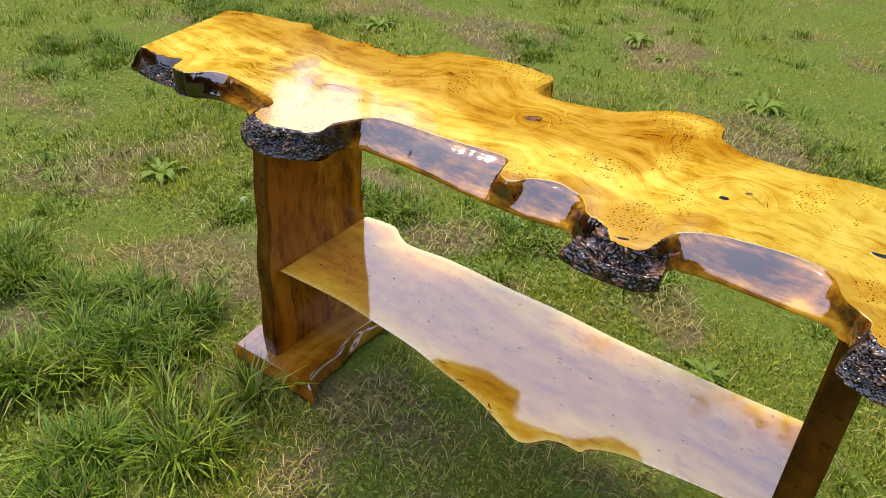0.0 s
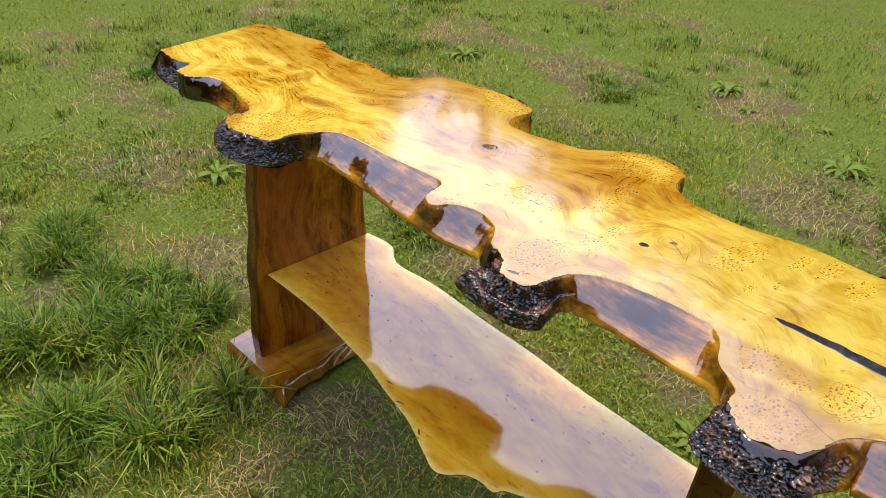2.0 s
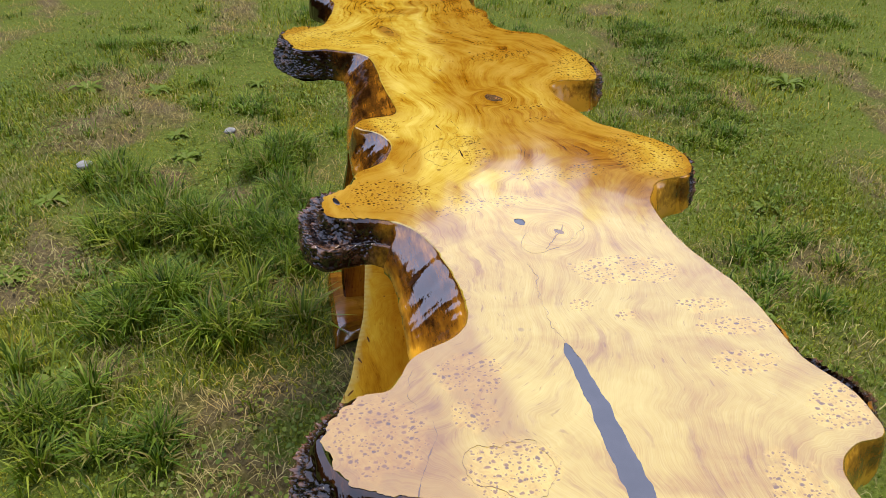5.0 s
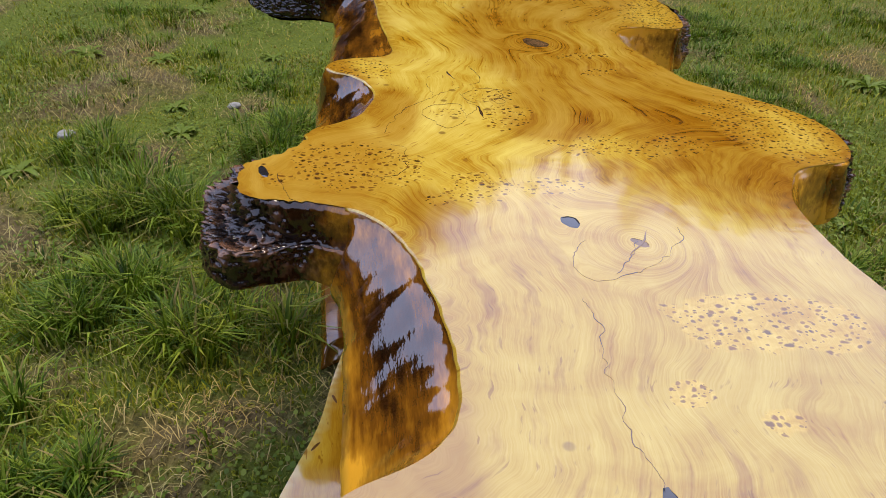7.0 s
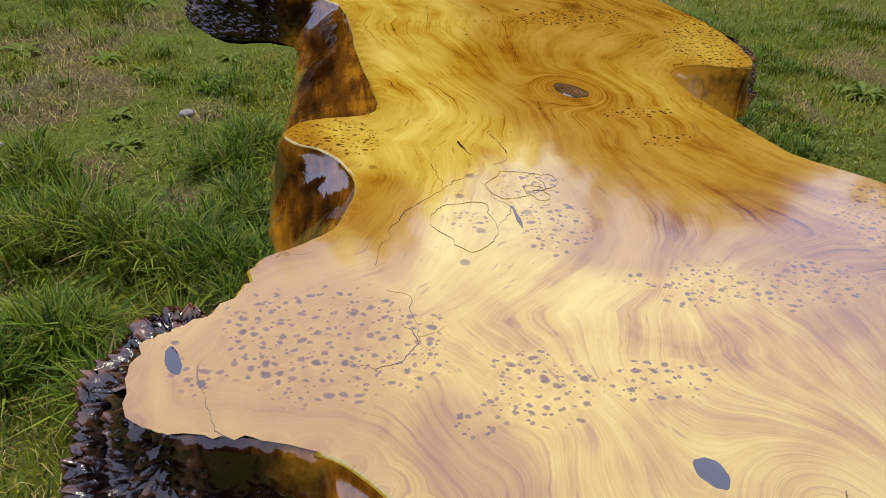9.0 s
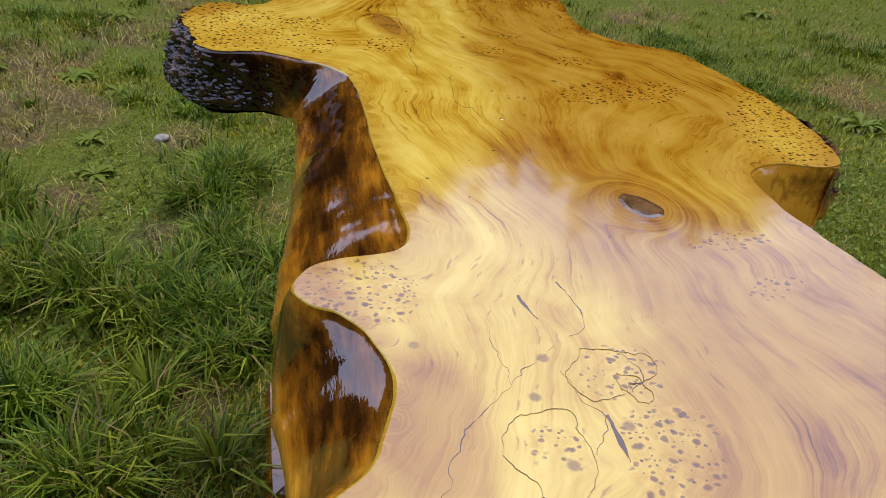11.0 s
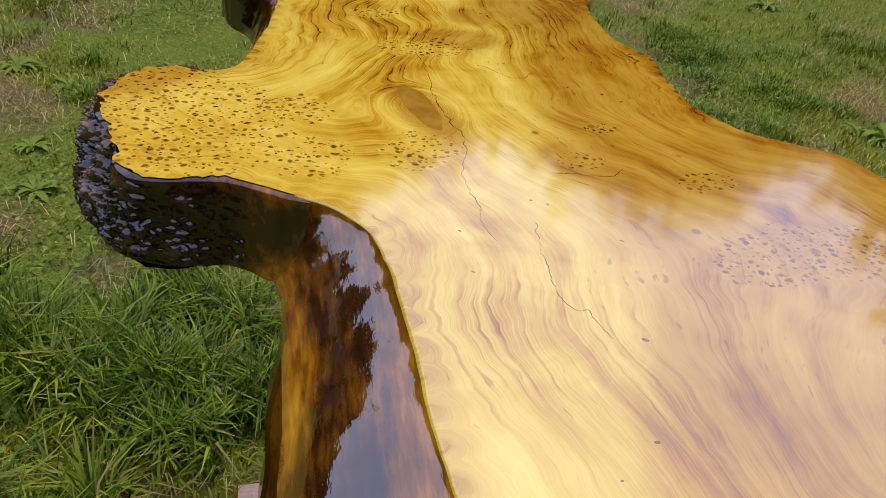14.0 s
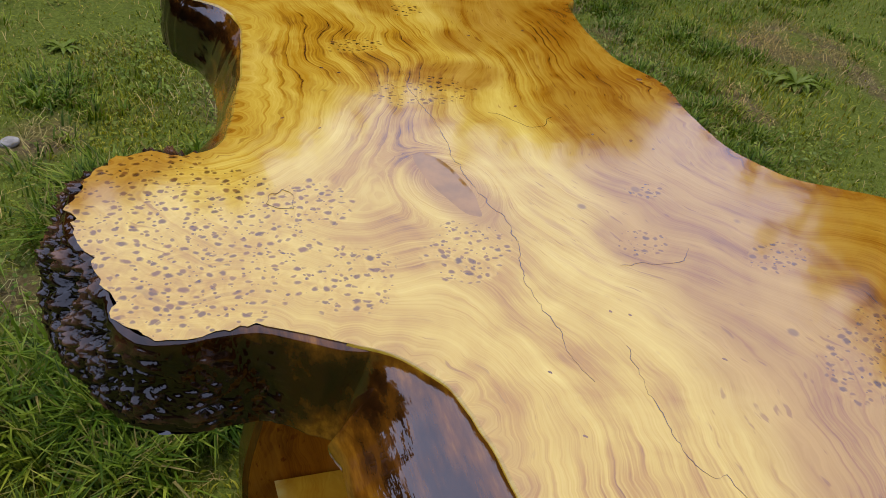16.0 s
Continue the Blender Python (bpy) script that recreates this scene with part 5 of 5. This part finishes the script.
# broad-leaved weeds
def weed_leaf(name, parent, length, width, heading, rise, seed):
    """One lobed leaf on a short stalk, folded along its rib, that rises and droops again."""
    q = random.Random(seed)
    n, verts, faces = 13, [], []
    c, s = math.cos(heading), math.sin(heading)
    bend = q.uniform(-0.25, 0.25)
    for i in range(n):
        u = i / (n - 1)
        body = math.sin(math.pi * min(1, max(0.0, (u - 0.12) / 0.88) ** 0.8)) ** 0.7
        w = width * (0.10 + body * (1 - 0.34 * (i % 2))) * (1.0 if u < 1 else 0.1)
        x, z = length * u * (1 - 0.10 * u), rise * length * (math.sin(u * 2.3) - 0.60 * u * u) + 0.008
        for side in (-1, 0, 1):
            off = side * w * 0.5 + bend * length * u * u * 0.5
            verts.append((x * c - off * s, x * s + off * c, z + abs(side) * w * 0.22 + q.uniform(-1, 1) * 0.0012))
    for i in range(n - 1):
        for k in range(2):
            faces.append((3 * i + k, 3 * i + k + 1, 3 * i + k + 4, 3 * i + k + 3))
    return link(name, verts, faces, WEED, parent, attrs={"dry": [0.0] * len(verts)})


WEEDS = [(-2.32, 1.44, 0.15), (-0.76, 3.42, 0.17), (-1.57, 3.87, 0.15), (-2.75, 3.15, 0.14), (-1.05, 0.30, 0.12), (-3.02, -0.05, 0.14), (-3.69, 0.25, 0.15), (-1.98, 0.05, 0.12), (-2.25, 0.46, 0.13), (-2.97, 0.24, 0.12), (-4.4, 3.6, 0.16), (-1.0, 2.6, 0.12)]
q = random.Random(9)
rosettes = []
for number in range(4):
    weed = tagged(new("weed_rosette"), "broad-leaved green weed rosette in the lawn", "weed", "weeds in the lawn")
    weed.location = (WEEDS[number][0], WEEDS[number][1], float(ground_height(np.array(WEEDS[number][0]), np.array(WEEDS[number][1]))))
    for i in range(15 + 3 * number):
        weed_leaf("leaf", weed, WEEDS[number][2] * q.uniform(0.40, 0.95), WEEDS[number][2] * q.uniform(0.13, 0.24), i * 2.4 + q.uniform(-0.3, 0.3), q.uniform(0.08, 0.36), number * 40 + i)
    rosettes.append(weed)
for number in range(34):
    if number + 4 < len(WEEDS):
        x, y, reach = WEEDS[number + 4]
    else:
        x, y, reach = q.uniform(-3.6, 0.6), q.uniform(-0.2, 4.0), q.uniform(0.07, 0.12)
    if 0.80 < y < 1.55 and -1.6 < x < 0.5:
        continue
    twin = copy_thing(rosettes[number % 4], pose(x, y, float(ground_height(np.array(x), np.array(y))), 0, 0, q.uniform(0, 360)))
    twin.scale = (reach / 0.18, reach / 0.18, reach / 0.24)

# a few pale stones
for x, y, size, seed in ((-2.24, 0.10, 0.028, 1), (-2.48, 0.60, 0.022, 2), (-1.96, 1.52, 0.016, 3)):
    bm = bmesh.new()
    bmesh.ops.create_icosphere(bm, subdivisions=3, radius=size)
    for vert in bm.verts:
        vert.co = vert.co * (1 + 0.28 * noise.noise(vert.co * 40 + Vector((seed, 0, 0))))
        vert.co.z *= 0.55
    me = bpy.data.meshes.new("stone")
    bm.to_mesh(me)
    bm.free()
    me.materials.append(STONE)
    for f in me.polygons:
        f.use_smooth = True
    stone = tagged(new("stone", me), "small pale stone lying in the grass", "stone", "stones in the lawn")
    stone.location = (x, y, float(ground_height(np.array(x), np.array(y))) + size * 0.25)


# ---- trees beyond the lawn, out of view; part of their ring is added ----
def tree(az, el, away, seed, n):
    """A tree at a bearing from the table, with its crown's top at an elevation seen from there; n: the leaves in its crown."""
    q = np.random.RandomState(seed)
    x, y = -0.4 + away * math.cos(radians(az)), 1.1 + away * math.sin(radians(az))
    height = 0.9 + away * math.tan(radians(el))
    root = tagged(new("tree"), "leafy tree at the edge of the lawn, out of view", "tree", "trees beyond the lawn")
    root.location = (x, y, -0.05)
    verts, faces = [], []

    def tube(path, radii):
        start = len(verts)
        for (px, py, pz), rad in zip(path, radii):
            for i in range(8):
                verts.append((px + rad * math.cos(i * math.pi / 4), py + rad * math.sin(i * math.pi / 4), pz))
        for j in range(len(path) - 1):
            for i in range(8):
                faces.append((start + j * 8 + i, start + j * 8 + (i + 1) % 8, start + (j + 1) * 8 + (i + 1) % 8, start + (j + 1) * 8 + i))

    zs = np.linspace(0, height * 0.85, 9)
    tube([(0.12 * math.sin(z * 0.8 + seed), 0.12 * math.cos(z * 0.7 + seed) - 0.12, z) for z in zs], np.linspace(0.20, 0.03, 9))
    heads = []
    for i in range(11):
        z0, a = height * q.uniform(0.25, 0.75), q.uniform(0, 2 * np.pi)
        reach = q.uniform(0.8, 1.5) * (1.15 - z0 / height)
        end = (reach * math.cos(a) * 1.3, reach * math.sin(a) * 1.3, min(height * 0.93, z0 + reach * q.uniform(0.3, 0.9)))
        tube([(0, 0, z0), (end[0] * 0.5, end[1] * 0.5, z0 + (end[2] - z0) * 0.4), end], (0.07, 0.05, 0.015))
        heads.append(end)
    link("trunk", verts, faces, TRUNK, root)
    heads += [(0, 0, height * 0.90), (0.3, 0.2, height * 0.78), (-0.3, 0.3, height * 0.70), (0.1, -0.4, height * 0.6), (0.7, 0.3, height * 0.34), (-0.7, -0.2, height * 0.34), (0.2, 0.8, height * 0.22), (-0.3, -0.9, height * 0.22), (0.9, -0.5, height * 0.5), (-0.9, 0.5, height * 0.5)]
    heads = np.array(heads)
    at = heads[q.randint(0, len(heads), n)] + q.normal(0, 1, (n, 3)) * np.array([0.55, 0.55, 0.45])
    at[:, 2] = np.minimum(at[:, 2], height * (1 - 0.03 * q.uniform(size=n)))
    e1 = q.normal(0, 1, (n, 3))
    e1 /= np.linalg.norm(e1, axis=1)[:, None]
    e2 = np.cross(e1, q.normal(0, 1, (n, 3)))
    e2 /= np.linalg.norm(e2, axis=1)[:, None]
    s = q.uniform(0.17, 0.34, n)[:, None]
    v = np.stack([at - e1 * s, at + e2 * s * 0.5, at + e1 * s, at - e2 * s * 0.5], 1)
    t = (np.arange(n)[:, None, None] * 4 + np.array([(0, 1, 2), (0, 2, 3)])[None]).reshape(-1, 3)
    soup("crown", v, t, LEAVES, root, {"dry": np.zeros(n * 4)})


# trees from bearing 252 on are added, unseen, to darken the bark's reflections
SKYLINE = [(83, 42), (89, 42), (95, 41), (101, 40), (107, 37), (112, 35), (118, 33), (123, 30), (127, 27), (131, 22), (136, 17), (141, 19), (145, 20), (149, 25), (152, 26), (156, 24), (161, 23), (166, 23), (171, 25), (175, 29), (179, 31), (184, 31), (189, 31), (195, 30), (202, 29), (209, 19), (216, 15), (224, 13), (232, 11), (241, 10), (252, 12), (263, 16), (274, 20), (285, 22), (296, 23), (307, 22), (318, 24), (329, 25), (340, 24), (351, 26), (362, 28), (373, 27), (384, 29), (395, 30), (406, 32), (417, 34), (428, 37), (436, 40)]
for number, (az, el) in enumerate(SKYLINE):
    # the row beyond the far side is thinned, so that sky veils the tabletop's reflection
    tree(az, el, 12.0 + (number * 7 % 4) * 0.5, 100 + number, 2400 if az < 129 else 9000)
